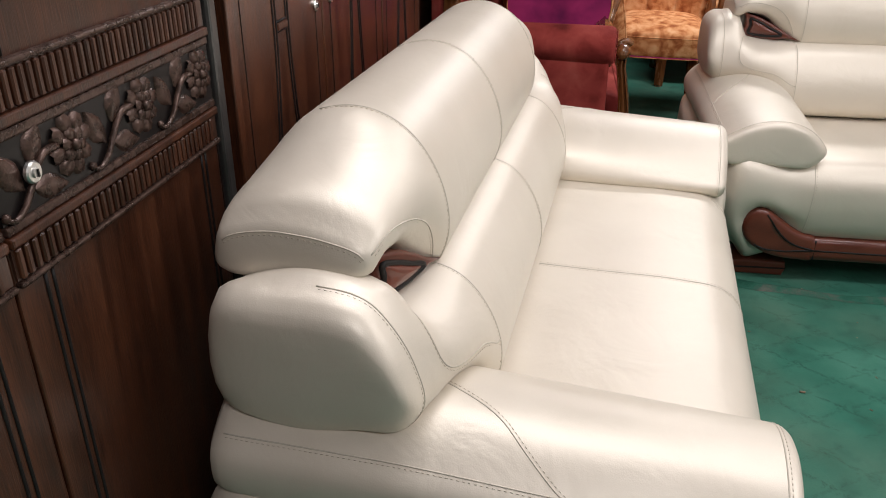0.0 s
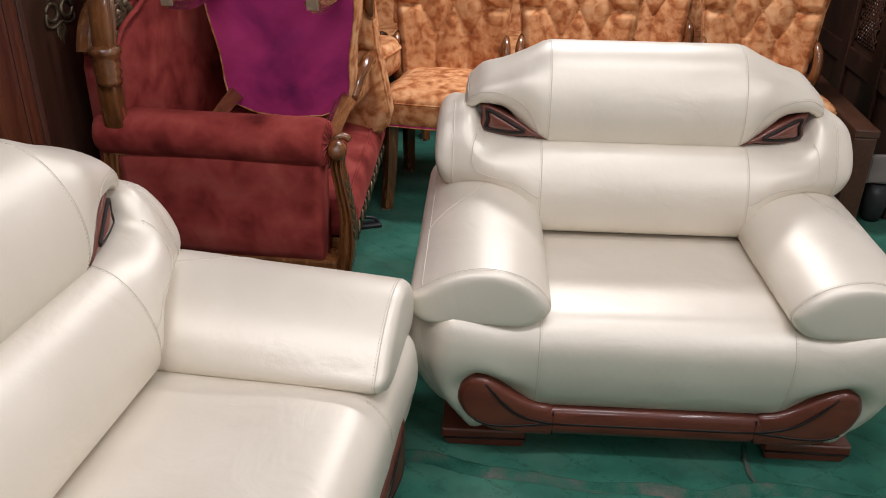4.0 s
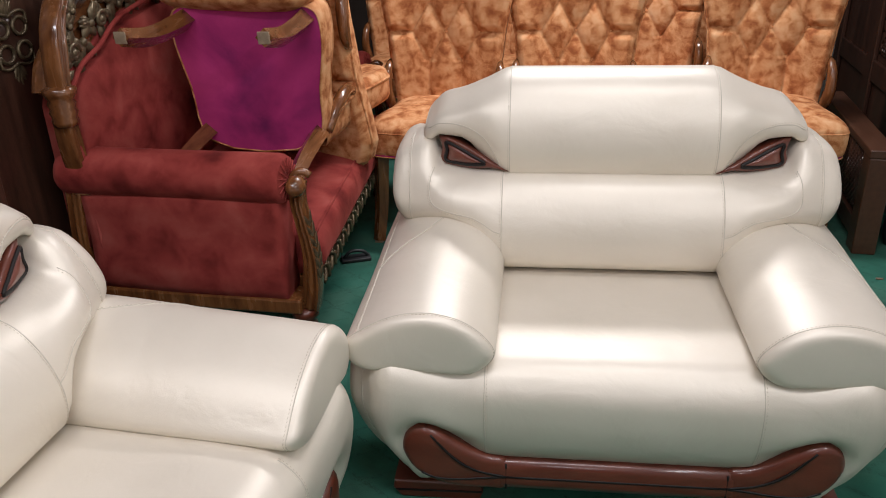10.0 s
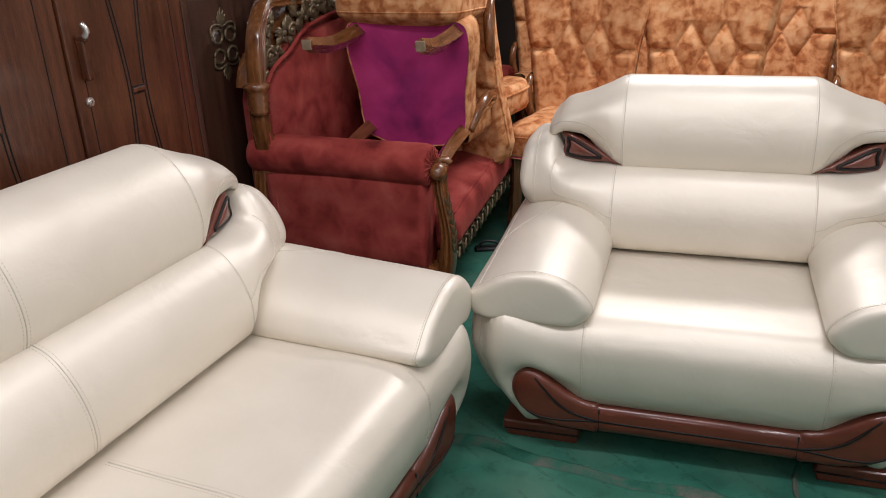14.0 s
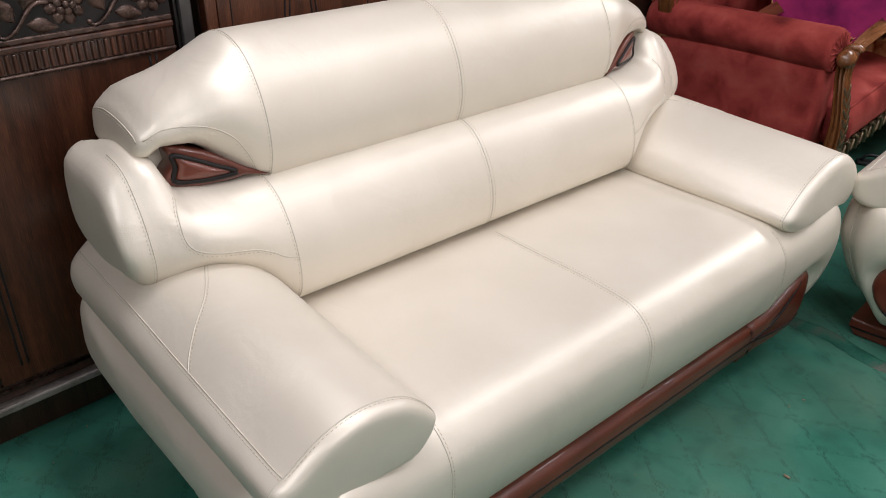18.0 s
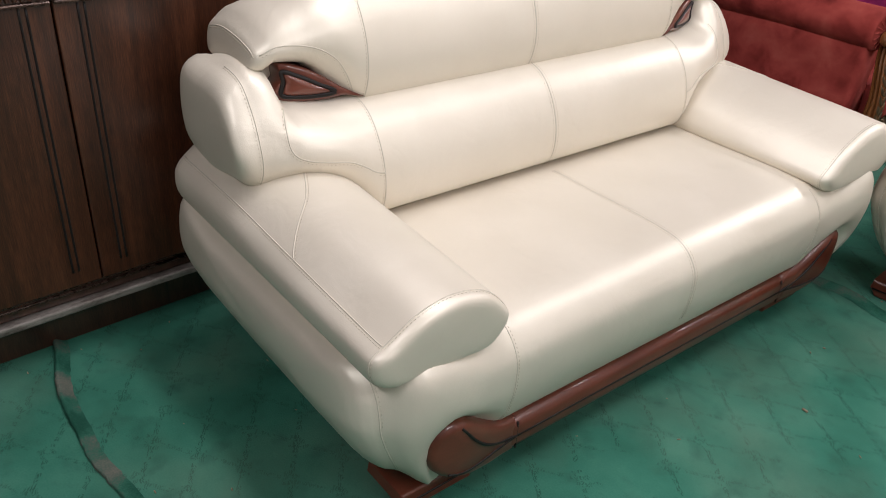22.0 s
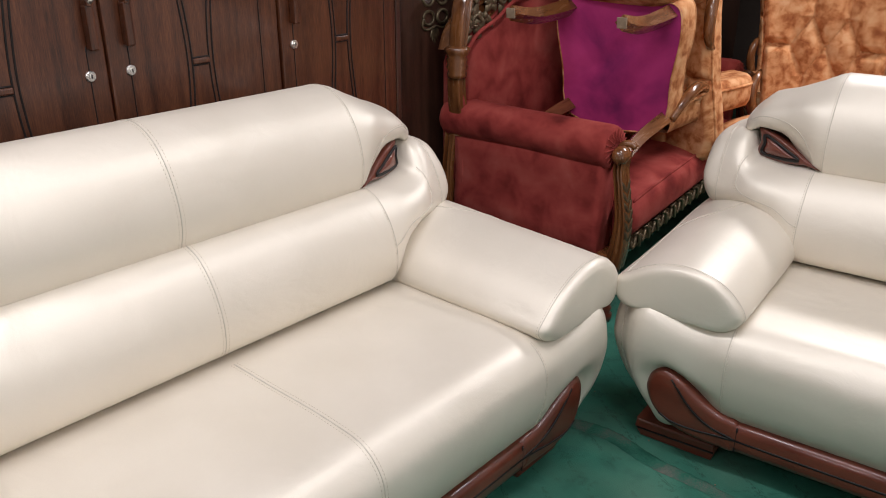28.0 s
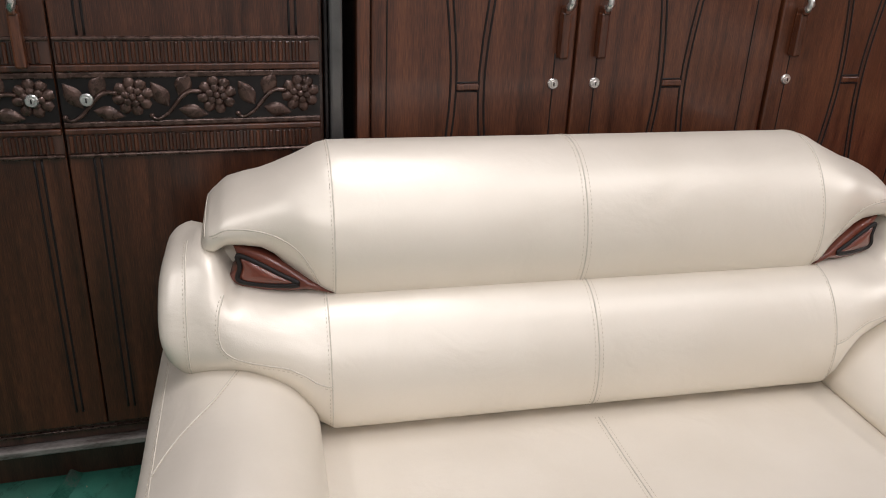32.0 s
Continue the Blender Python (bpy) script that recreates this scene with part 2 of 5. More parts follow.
quilt(CARPET)
FRAYED = surface("frayed_carpet_edge", [(0.34, (0.014, 0.070, 0.048)), (0.48, (0.028, 0.115, 0.080)), (0.57, (0.075, 0.110, 0.088)), (0.72, (0.150, 0.140, 0.120))], 9, 0.9, 0, 0.6, 240, spec=0.1, detail=10, distort=0.4, dist=0.004)
PLASTER = surface("white_plaster", [(0.3, (0.66, 0.64, 0.60)), (0.7, (0.78, 0.76, 0.73))], 3, 0.85, 0, 0.15, 60)
# Near-black tone stands in for the dark background; the north wall is added.
DARK_BACKDROP = surface("dark_backdrop", [(0.3, (0.028, 0.018, 0.013)), (0.7, (0.045, 0.03, 0.022))], 3, 0.85, 0, 0.15, 60)
# Unseen west and south walls, kept dark so they bounce less light.
LOW_BOUNCE_WALL = surface("low_bounce_wall", [(0.3, (0.20, 0.17, 0.14)), (0.7, (0.26, 0.22, 0.18))], 3, 0.85, 0, 0.15, 60)
# Unseen ceiling, darkened to cut bounced light and deepen the shadows.
LOW_BOUNCE_CEILING = surface("low_bounce_ceiling", [(0.3, (0.17, 0.165, 0.155)), (0.7, (0.22, 0.215, 0.205))], 2, 0.9, 0, 0.1, 80)
GREY_CARD = surface("grey_plastic", [(0.3, (0.19, 0.165, 0.15)), (0.7, (0.25, 0.22, 0.20))], 12, 0.5, 0, 0)
LAMP_CASE = surface("white_enamel", [(0.3, (0.75, 0.75, 0.74)), (0.7, (0.82, 0.82, 0.81))], 10, 0.35, 0, 0)
RUBBER = surface("dark_plastic", [(0.3, (0.015, 0.016, 0.017)), (0.7, (0.03, 0.03, 0.032))], 30, 0.5, 0, 0.05)


# ---- mesh helpers ----
def mesh_part(name, verts, faces, material, parent=None, label="", smooth=True):
    me = bpy.data.meshes.new(name)
    me.from_pydata([tuple(v) for v in verts], [], [tuple(f) for f in faces])
    me.materials.append(material)
    me.polygons.foreach_set("use_smooth", [smooth] * len(me.polygons))
    me.update()
    ob = new(name, me)
    ob.parent = parent
    if label:
        tagged(ob, label)
    return ob


def part(name, bm, material, parent=None, label="", smooth=False):
    bmesh.ops.recalc_face_normals(bm, faces=bm.faces)
    me = bpy.data.meshes.new(name)
    bm.to_mesh(me)
    bm.free()
    me.materials.append(material)
    me.polygons.foreach_set("use_smooth", [smooth] * len(me.polygons))
    ob = new(name, me)
    ob.parent = parent
    if label:
        tagged(ob, label)
    return ob


def thing(name, label, category, m, group="", kind=""):
    ob = new(name)
    ob.matrix_world = m
    return tagged(ob, label, category, group, kind)


def add_box(bm, x0, y0, z0, x1, y1, z1, bevel=0.0, m=None, segs=2):
    r = bmesh.ops.create_cube(bm, size=1.0, matrix=Matrix.Translation(((x0 + x1) / 2, (y0 + y1) / 2, (z0 + z1) / 2)) @ Matrix.Diagonal((x1 - x0, y1 - y0, z1 - z0, 1)))
    vs = r["verts"]
    if bevel:
        es = list({e for v in vs for e in v.link_edges})
        out = bmesh.ops.bevel(bm, geom=es, offset=bevel, segments=segs, affect="EDGES", profile=0.5)
        vs = list({v for f in out["faces"] for v in f.verts} | {v for v in vs if v.is_valid})
    if m is not None:
        bmesh.ops.transform(bm, matrix=m, verts=vs)
    return vs


def box(x0, y0, z0, x1, y1, z1, bevel=0.004):
    bm = bmesh.new()
    add_box(bm, x0, y0, z0, x1, y1, z1, bevel)
    return bm


def hermite(ts, ys, tq):
    """Shape-keeping cubic through the rows ys at ts."""
    ts, ys, tq = np.asarray(ts, float), np.asarray(ys, float), np.asarray(tq, float)
    h = np.diff(ts)
    sh = (-1,) + (1,) * (ys.ndim - 1)
    d = np.diff(ys, axis=0) / h.reshape(sh)
    s = np.zeros_like(ys)
    if len(ts) > 2:
        w1, w2 = (2 * h[1:] + h[:-1]).reshape(sh), (h[1:] + 2 * h[:-1]).reshape(sh)
        same = d[1:] * d[:-1] > 0
        with np.errstate(divide="ignore", invalid="ignore"):
            mean = (w1 + w2) / (w1 / d[:-1] + w2 / d[1:])
        s[1:-1] = np.where(same, mean, 0)
    s[0], s[-1] = d[0], d[-1]
    k = np.clip(np.searchsorted(ts, tq, side="right") - 1, 0, len(h) - 1)
    u = ((tq - ts[k]) / h[k]).reshape(sh)
    hk = h[k].reshape(sh)
    return ((2 * u**3 - 3 * u**2 + 1) * ys[k] + (u**3 - 2 * u**2 + u) * hk * s[k] + (3 * u**2 - 2 * u**3) * ys[k + 1] + (u**3 - u**2) * hk * s[k + 1])


def closed_curve(pts, per):
    """A closed smooth curve, per points to each span."""
    p = np.asarray(pts, float)
    n = len(p)
    chord = np.sqrt(np.linalg.norm(np.roll(p, -1, 0) - p, axis=1)) + 1e-6
    out = []
    for i in range(n):
        p0, p1, p2, p3 = p[i - 1], p[i], p[(i + 1) % n], p[(i + 2) % n]
        a, b, c = chord[i - 1], chord[i], chord[(i + 1) % n]
        m1 = b * ((p1 - p0) / a - (p2 - p0) / (a + b) + (p2 - p1) / b)
        m2 = b * ((p2 - p1) / b - (p3 - p1) / (b + c) + (p3 - p2) / c)
        for k in range(per):
            u = k / per
            out.append((2 * u**3 - 3 * u**2 + 1) * p1 + (u**3 - 2 * u**2 + u) * m1 + (3 * u**2 - 2 * u**3) * p2 + (u**3 - u**2) * m2)
    return np.array(out)


class Loft:
    """A smooth body through cross-sections: axis 'x' takes sections of (y, z), 'y' of (x, z), 'z' of (x, y)."""

    def __init__(self, axis, stations, per=5, step=0.02, warp=None):
        self.per, self.stations = per, [s for s, _ in stations]
        ts = np.array(self.stations)
        rings = np.array([closed_curve(p, per) for _, p in stations])
        tq = [ts[0]]
        for a, b in zip(ts[:-1], ts[1:]):
            k = max(2, int(abs(b - a) / step))
            tq += list(a + (b - a) * (np.arange(k) + 1) / k)
        self.tq = np.array(tq)
        r = hermite(ts, rings, self.tq)
        n, k = r.shape[:2]
        t3 = np.repeat(self.tq[:, None], k, 1)
        a, b = r[..., 0], r[..., 1]
        self.grid = np.stack({"x": (t3, a, b), "y": (a, t3, b), "z": (a, b, t3)}[axis], -1)
        if warp:
            self.grid = warp(self.grid)
        du = np.roll(self.grid, -1, 1) - np.roll(self.grid, 1, 1)
        dv = np.gradient(self.grid, axis=0)
        nn = np.cross(du, dv)
        nn /= np.linalg.norm(nn, axis=-1, keepdims=True) + 1e-9
        out = self.grid - self.grid.mean(1, keepdims=True)
        if (nn * out).sum() < 0:
            nn = -nn
        self.normals = nn

    def mesh(self):
        n, k = self.grid.shape[:2]
        verts = list(self.grid.reshape(-1, 3)) + [self.grid[0].mean(0), self.grid[-1].mean(0)]
        faces = []
        for i in range(n - 1):
            for j in range(k):
                j2 = (j + 1) % k
                faces.append((i * k + j, i * k + j2, (i + 1) * k + j2, (i + 1) * k + j))
        for j in range(k):
            j2 = (j + 1) % k
            faces.append((n * k, j2, j))
            faces.append((n * k + 1, (n - 1) * k + j, (n - 1) * k + j2))
        bm = bmesh.new()
        vs = [bm.verts.new(v) for v in verts]
        for f in faces:
            bm.faces.new([vs[q] for q in f])
        return bm

    def point(self, s, u, lift=0.0):
        """The place at station s and section index u, lifted off the surface."""
        k = self.grid.shape[1]
        i = np.interp(s, self.tq, np.arange(len(self.tq)))
        j = (u * self.per) % k
        i0, j0 = int(min(i, len(self.tq) - 2)), int(j)
        fi, fj, j1 = i - i0, j - j0, (j0 + 1) % k
        def at(g):
            return (1 - fi) * ((1 - fj) * g[i0, j0 % k] + fj * g[i0, j1]) + fi * ((1 - fj) * g[i0 + 1, j0 % k] + fj * g[i0 + 1, j1])
        nrm = at(self.normals)
        return at(self.grid) + nrm * lift, nrm


def tube(points, radius, sides=6, closed=False):
    """Verts and faces of a tube along points; radius may be a list."""
    p = np.asarray(points, float)
    n = len(p)
    rad = np.broadcast_to(np.asarray(radius, float), (n,))
    tan = np.gradient(p, axis=0)
    tan /= np.linalg.norm(tan, axis=1, keepdims=True) + 1e-9
    up = np.array((0.0, 0.0, 1.0)) if abs(tan[0][2]) < 0.9 else np.array((1.0, 0.0, 0.0))
    verts, faces = [], []
    for i in range(n):
        side = np.cross(tan[i], up)
        side /= np.linalg.norm(side) + 1e-9
        up = np.cross(side, tan[i])
        for k in range(sides):
            a = 2 * math.pi * k / sides
            verts.append(p[i] + rad[i] * (math.cos(a) * side + math.sin(a) * up))
    for i in range(n - 1):
        for k in range(sides):
            k2 = (k + 1) % sides
            faces.append((i * sides + k, i * sides + k2, (i + 1) * sides + k2, (i + 1) * sides + k))
    faces.append(tuple(range(sides))[::-1])
    faces.append(tuple((n - 1) * sides + k for k in range(sides)))
    return verts, faces


def join(chunks):
    verts, faces = [], []
    for v, f in chunks:
        o = len(verts)
        verts += list(v)
        faces += [tuple(o + q for q in g) for g in f]
    return verts, faces


def polyline(pts, step=0.006):
    """Even steps along a smooth open curve through pts."""
    p = np.asarray(pts, float)
    if len(p) > 2:
        q = [2 * p[0] - p[1], *p, 2 * p[-1] - p[-2]]
        out = []
        for i in range(1, len(q) - 2):
            for k in range(8):
                u = k / 8
                out.append(0.5 * (2 * q[i] + (q[i + 1] - q[i - 1]) * u + (2 * q[i - 1] - 5 * q[i] + 4 * q[i + 1] - q[i + 2]) * u**2 + (3 * q[i] - q[i - 1] - 3 * q[i + 1] + q[i + 2]) * u**3))
        p = np.array(out + [p[-1]])
    d = np.concatenate(([0], np.cumsum(np.linalg.norm(np.diff(p, axis=0), axis=1))))
    k = max(2, int(d[-1] / step) + 1)
    return np.stack([np.interp(np.linspace(0, d[-1], k), d, p[:, c]) for c in range(p.shape[1])], 1)


def prism(outline, y0, y1, bevel=0.003, bow=None):
    """An outline of (x, z) drawn out from y0 to y1, its front edge rounded. bow(x, z): shift of y."""
    bm = bmesh.new()
    a = [bm.verts.new((x, y0, z)) for x, z in outline]
    f = bm.faces.new(a)
    r = bmesh.ops.extrude_face_region(bm, geom=[f])
    vs = [v for v in r["geom"] if isinstance(v, bmesh.types.BMVert)]
    bmesh.ops.translate(bm, verts=vs, vec=(0, y1 - y0, 0))
    if bevel:
        es = [e for e in bm.edges if all(abs(v.co.y - y0) < 1e-6 for v in e.verts)]
        bmesh.ops.bevel(bm, geom=es, offset=bevel, segments=3, affect="EDGES", profile=0.5)
    if bow:
        for v in bm.verts:
            v.co.y += bow(v.co.x, v.co.z)
    return bm


def lathe(profile, sides=20, centre=(0, 0)):
    """A turned body: profile of (radius, z)."""
    verts, faces = [], []
    for r, z in profile:
        for k in range(sides):
            a = 2 * math.pi * k / sides
            verts.append((centre[0] + r * math.cos(a), centre[1] + r * math.sin(a), z))
    for i in range(len(profile) - 1):
        for k in range(sides):
            k2 = (k + 1) % sides
            faces.append((i * sides + k, i * sides + k2, (i + 1) * sides + k2, (i + 1) * sides + k))
    faces.append(tuple(range(sides))[::-1])
    faces.append(tuple((len(profile) - 1) * sides + k for k in range(sides)))
    return verts, faces


# ---- the room ----
def slab(name, x0, y0, z0, x1, y1, z1, material, label):
    return tagged(part(name, box(x0, y0, z0, x1, y1, z1, 0), material), label, name.split("_")[0], kind="structure")


X0, X1, Y0, Y1, H = -0.75, 2.82, -2.6, 7.4, 3.1
slab("floor", X0 - 0.2, Y0 - 0.2, -0.12, X1 + 0.2, Y1 + 0.2, 0, CARPET, "worn green patterned carpet laid over the shop floor")
slab("wall_west", X0 - 0.2, Y0 - 0.2, 0, X0, Y1 + 0.2, H, LOW_BOUNCE_WALL, "unseen wall behind the wardrobes, dark to bounce less light")
slab("wall_east", X1, Y0 - 0.2, 0, X1 + 0.2, Y1 + 0.2, H, PLASTER, "white plastered wall with stains near the floor")
slab("wall_north", X0, Y1, 0, X1, Y1 + 0.2, H, DARK_BACKDROP, "near-black wall added as the dark background behind the chairs")
slab("wall_south", X0, Y0 - 0.2, 0, X1, Y0, H, LOW_BOUNCE_WALL, "unseen wall behind the camera, dark to bounce less light")
slab("ceiling", X0 - 0.2, Y0 - 0.2, H, X1 + 0.2, Y1 + 0.2, H + 0.15, LOW_BOUNCE_CEILING, "unseen shop ceiling, toned dark to bounce less light")
for x, y, z, lx, ly, w in LAMPS:
    t = thing("ceiling_light", "white enamel tube light fixed under the ceiling", "ceiling light", pose(x, y, 0), "ceiling lights")
    part("housing", box(-lx / 2 - 0.02, -ly / 2 - 0.02, z + 0.01, lx / 2 + 0.02, ly / 2 + 0.02, z + 0.08), LAMP_CASE, t)
    for s in (-1, 1):
        part("hanger", box(-0.02 + s * lx * 0.35, -0.02 + s * ly * 0.35, z + 0.075, 0.02 + s * lx * 0.35, 0.02 + s * ly * 0.35, H, 0), LAMP_CASE, t)


t = thing("wall_light", "white enamel tube light fixed high on the plastered wall", "wall light", pose(*WALL_TUBE, 0, 62, 0))
part("housing", box(-0.10, -0.64, 0.01, 0.10, 0.64, 0.05), LAMP_CASE, t)
for y in (-0.45, 0.45):
    part("bracket", box(-0.03, y - 0.02, 0.048, 0.03, y + 0.02, 0.11, 0.002), LAMP_CASE, t)


# ---- the cream leather suite ----
def mirror(rows, e, more=0.0):
    """Stations from the middle out to the full, both-sided list; more: metres added on the plus side alone."""
    right = [(x + e + more if x > 0.2 else x, p) for x, p in rows]
    return [(-x - e if x > 0.2 else -x, p) for x, p in rows[::-1] if x > 0] + right


def shrink(p, f, c=None):
    q = np.asarray(p, float)
    c = q.mean(0) if c is None else np.asarray(c)
    return [tuple(v) for v in c + (q - c) * f]


def flat(p, f, cz=None):
    """A section drawn in: much in height, little in depth."""
    q = np.asarray(p, float)
    c = q.mean(0)
    if cz:
        c[1] = cz
    return [tuple(v) for v in c + (q - c) * np.array((f ** 0.35, f))]


HEAD = [(-0.020, 0.642), (-0.063, 0.680), (-0.083, 0.747), (-0.064, 0.838), (-0.012, 0.910), (0.060, 0.940), (0.147, 0.923), (0.207, 0.856), (0.217, 0.750), (0.187, 0.660), (0.080, 0.635)]
HEAD_33 = [(-0.010, 0.695), (-0.043, 0.725), (-0.068, 0.790), (-0.053, 0.855), (0.000, 0.898), (0.065, 0.913), (0.147, 0.898), (0.212, 0.846), (0.222, 0.760), (0.200, 0.700), (0.080, 0.685)]
HEAD_40 = [(0.000, 0.768), (-0.032, 0.776), (-0.048, 0.803), (-0.034, 0.842), (0.010, 0.871), (0.070, 0.882), (0.140, 0.874), (0.212, 0.838), (0.224, 0.770), (0.212, 0.735), (0.090, 0.745)]
HEAD_46 = [(0.000, 0.776), (-0.026, 0.781), (-0.038, 0.801), (-0.024, 0.828), (0.020, 0.849), (0.075, 0.859), (0.140, 0.858), (0.207, 0.829), (0.219, 0.785), (0.212, 0.752), (0.090, 0.756)]
HEAD_49 = [(0.000, 0.762), (-0.022, 0.767), (-0.029, 0.788), (-0.019, 0.810), (0.030, 0.828), (0.080, 0.836), (0.140, 0.836), (0.204, 0.814), (0.217, 0.785), (0.215, 0.750), (0.090, 0.742)]
BACK = [(-0.12, 0.4345), (-0.170, 0.462), (-0.182, 0.528), (-0.159, 0.608), (-0.106, 0.672), (-0.02, 0.695), (0.08, 0.70), (0.17, 0.62), (0.17, 0.48), (0.1, 0.4345)]
BACK_36 = [(-0.09, 0.50), (-0.138, 0.53), (-0.164, 0.58), (-0.147, 0.635), (-0.095, 0.672), (-0.01, 0.692), (0.08, 0.705), (0.18, 0.64), (0.18, 0.52), (0.1, 0.48)]
BACK_45 = [(-0.04, 0.548), (-0.105, 0.558), (-0.142, 0.598), (-0.130, 0.645), (-0.085, 0.68), (-0.01, 0.698), (0.08, 0.72), (0.18, 0.68), (0.185, 0.56), (0.1, 0.53)]
BACK_48 = [(-0.03, 0.541), (-0.095, 0.552), (-0.130, 0.595), (-0.117, 0.648), (-0.085, 0.702), (-0.042, 0.750), (0.08, 0.765), (0.18, 0.71), (0.186, 0.555), (0.1, 0.52)]
BACK_51 = [(-0.020, 0.535), (-0.085, 0.546), (-0.118, 0.592), (-0.105, 0.655), (-0.075, 0.715), (-0.032, 0.760), (0.090, 0.773), (0.192, 0.725), (0.199, 0.550), (0.100, 0.510)]
BACK_56 = [(-0.020, 0.530), (-0.081, 0.541), (-0.112, 0.590), (-0.099, 0.655), (-0.070, 0.711), (-0.026, 0.755), (0.090, 0.764), (0.190, 0.745), (0.199, 0.550), (0.090, 0.512)]
UNDER = [(-0.3, 0.065), (0.1, 0.072), (0.22, 0.10), (0.24, 0.3), (0.20, 0.42)]
BASE = [(0.0, 0.432), (-0.3, 0.432), (-0.50, 0.432), (-0.598, 0.418), (-0.643, 0.370), (-0.650, 0.31), (-0.642, 0.25), (-0.625, 0.20), (-0.60, 0.165), (-0.57, 0.125), (-0.53, 0.10)] + UNDER
BASE_36 = [(0.0, 0.43), (-0.3, 0.43), (-0.49, 0.430), (-0.596, 0.418), (-0.640, 0.374), (-0.650, 0.315), (-0.643, 0.265), (-0.612, 0.225), (-0.585, 0.15), (-0.575, 0.10), (-0.52, 0.07)] + UNDER
BASE_45 = [(0.0, 0.425), (-0.3, 0.425), (-0.49, 0.430), (-0.585, 0.438), (-0.643, 0.408), (-0.660, 0.345), (-0.652, 0.295), (-0.607, 0.255), (-0.592, 0.16), (-0.605, 0.105), (-0.54, 0.052)] + UNDER
BASE_50 = [(0.0, 0.425), (-0.3, 0.425), (-0.49, 0.432), (-0.588, 0.450), (-0.645, 0.422), (-0.662, 0.355), (-0.654, 0.28), (-0.632, 0.215), (-0.622, 0.15), (-0.605, 0.095), (-0.53, 0.05)] + UNDER
BASE_53 = [(0.0, 0.42), (-0.3, 0.42), (-0.48, 0.428), (-0.574, 0.443), (-0.628, 0.412), (-0.648, 0.345), (-0.648, 0.27), (-0.636, 0.20), (-0.612, 0.14), (-0.58, 0.095), (-0.50, 0.055)] + UNDER
BASE_57 = [(0.0, 0.405), (-0.3, 0.405), (-0.46, 0.41), (-0.545, 0.415), (-0.590, 0.38), (-0.608, 0.325), (-0.608, 0.26), (-0.600, 0.20), (-0.575, 0.145), (-0.535, 0.105), (-0.46, 0.075)] + UNDER
ARM = [(0.316, 0.412), (0.277, 0.456), (0.290, 0.505), (0.345, 0.552), (0.425, 0.572), (0.505, 0.560), (0.578, 0.522), (0.614, 0.476), (0.610, 0.432), (0.578, 0.410), (0.510, 0.416), (0.395, 0.408)]
ARM_NORTH = [(0.312, 0.410), (0.276, 0.446), (0.300, 0.490), (0.365, 0.540), (0.465, 0.577), (0.545, 0.572), (0.602, 0.534), (0.630, 0.482), (0.622, 0.436), (0.590, 0.412), (0.520, 0.416), (0.395, 0.408)]
ARM_SOUTH = [(x + 0.032 * (0.612 - x) / 0.336, z - 0.008 * (z > 0.48)) for x, z in ARM]


def seam(loft, path, parent, piping=0.0013, rows=(-0.005,), lift=0.0):
    """A sewn line over a body: a low welt and rows of stitches beside it. path: (station, index)."""
    line = polyline(path, 0.02) if len(path) > 2 else np.linspace(path[0], path[1], 40)
    pts, nrm = zip(*[loft.point(s, u, lift) for s, u in line])
    pts = polyline(pts, 0.01)
    v, f = tube(pts, piping, 6)
    part_ob = mesh_part("seam", v, f, SEAM, parent)
    chunks = []
    nn = np.array(nrm)
    nn = np.stack([np.interp(np.linspace(0, 1, len(pts)), np.linspace(0, 1, len(nn)), nn[:, c]) for c in range(3)], 1)
    tan = np.gradient(pts, axis=0)
    side = np.cross(tan, nn)
    side /= np.linalg.norm(side, axis=1, keepdims=True) + 1e-9
    for off in rows:
        q = polyline(pts + side * off + nn * 0.0004, 0.0042)
        for k in range(0, len(q) - 1, 2):
            chunks.append(tube(q[k:k + 2], 0.0006, 3))
    if chunks:
        v, f = join(chunks)
        tagged(mesh_part("stitching", v, f, THREAD, part_ob), kind="stuff")
    return part_ob


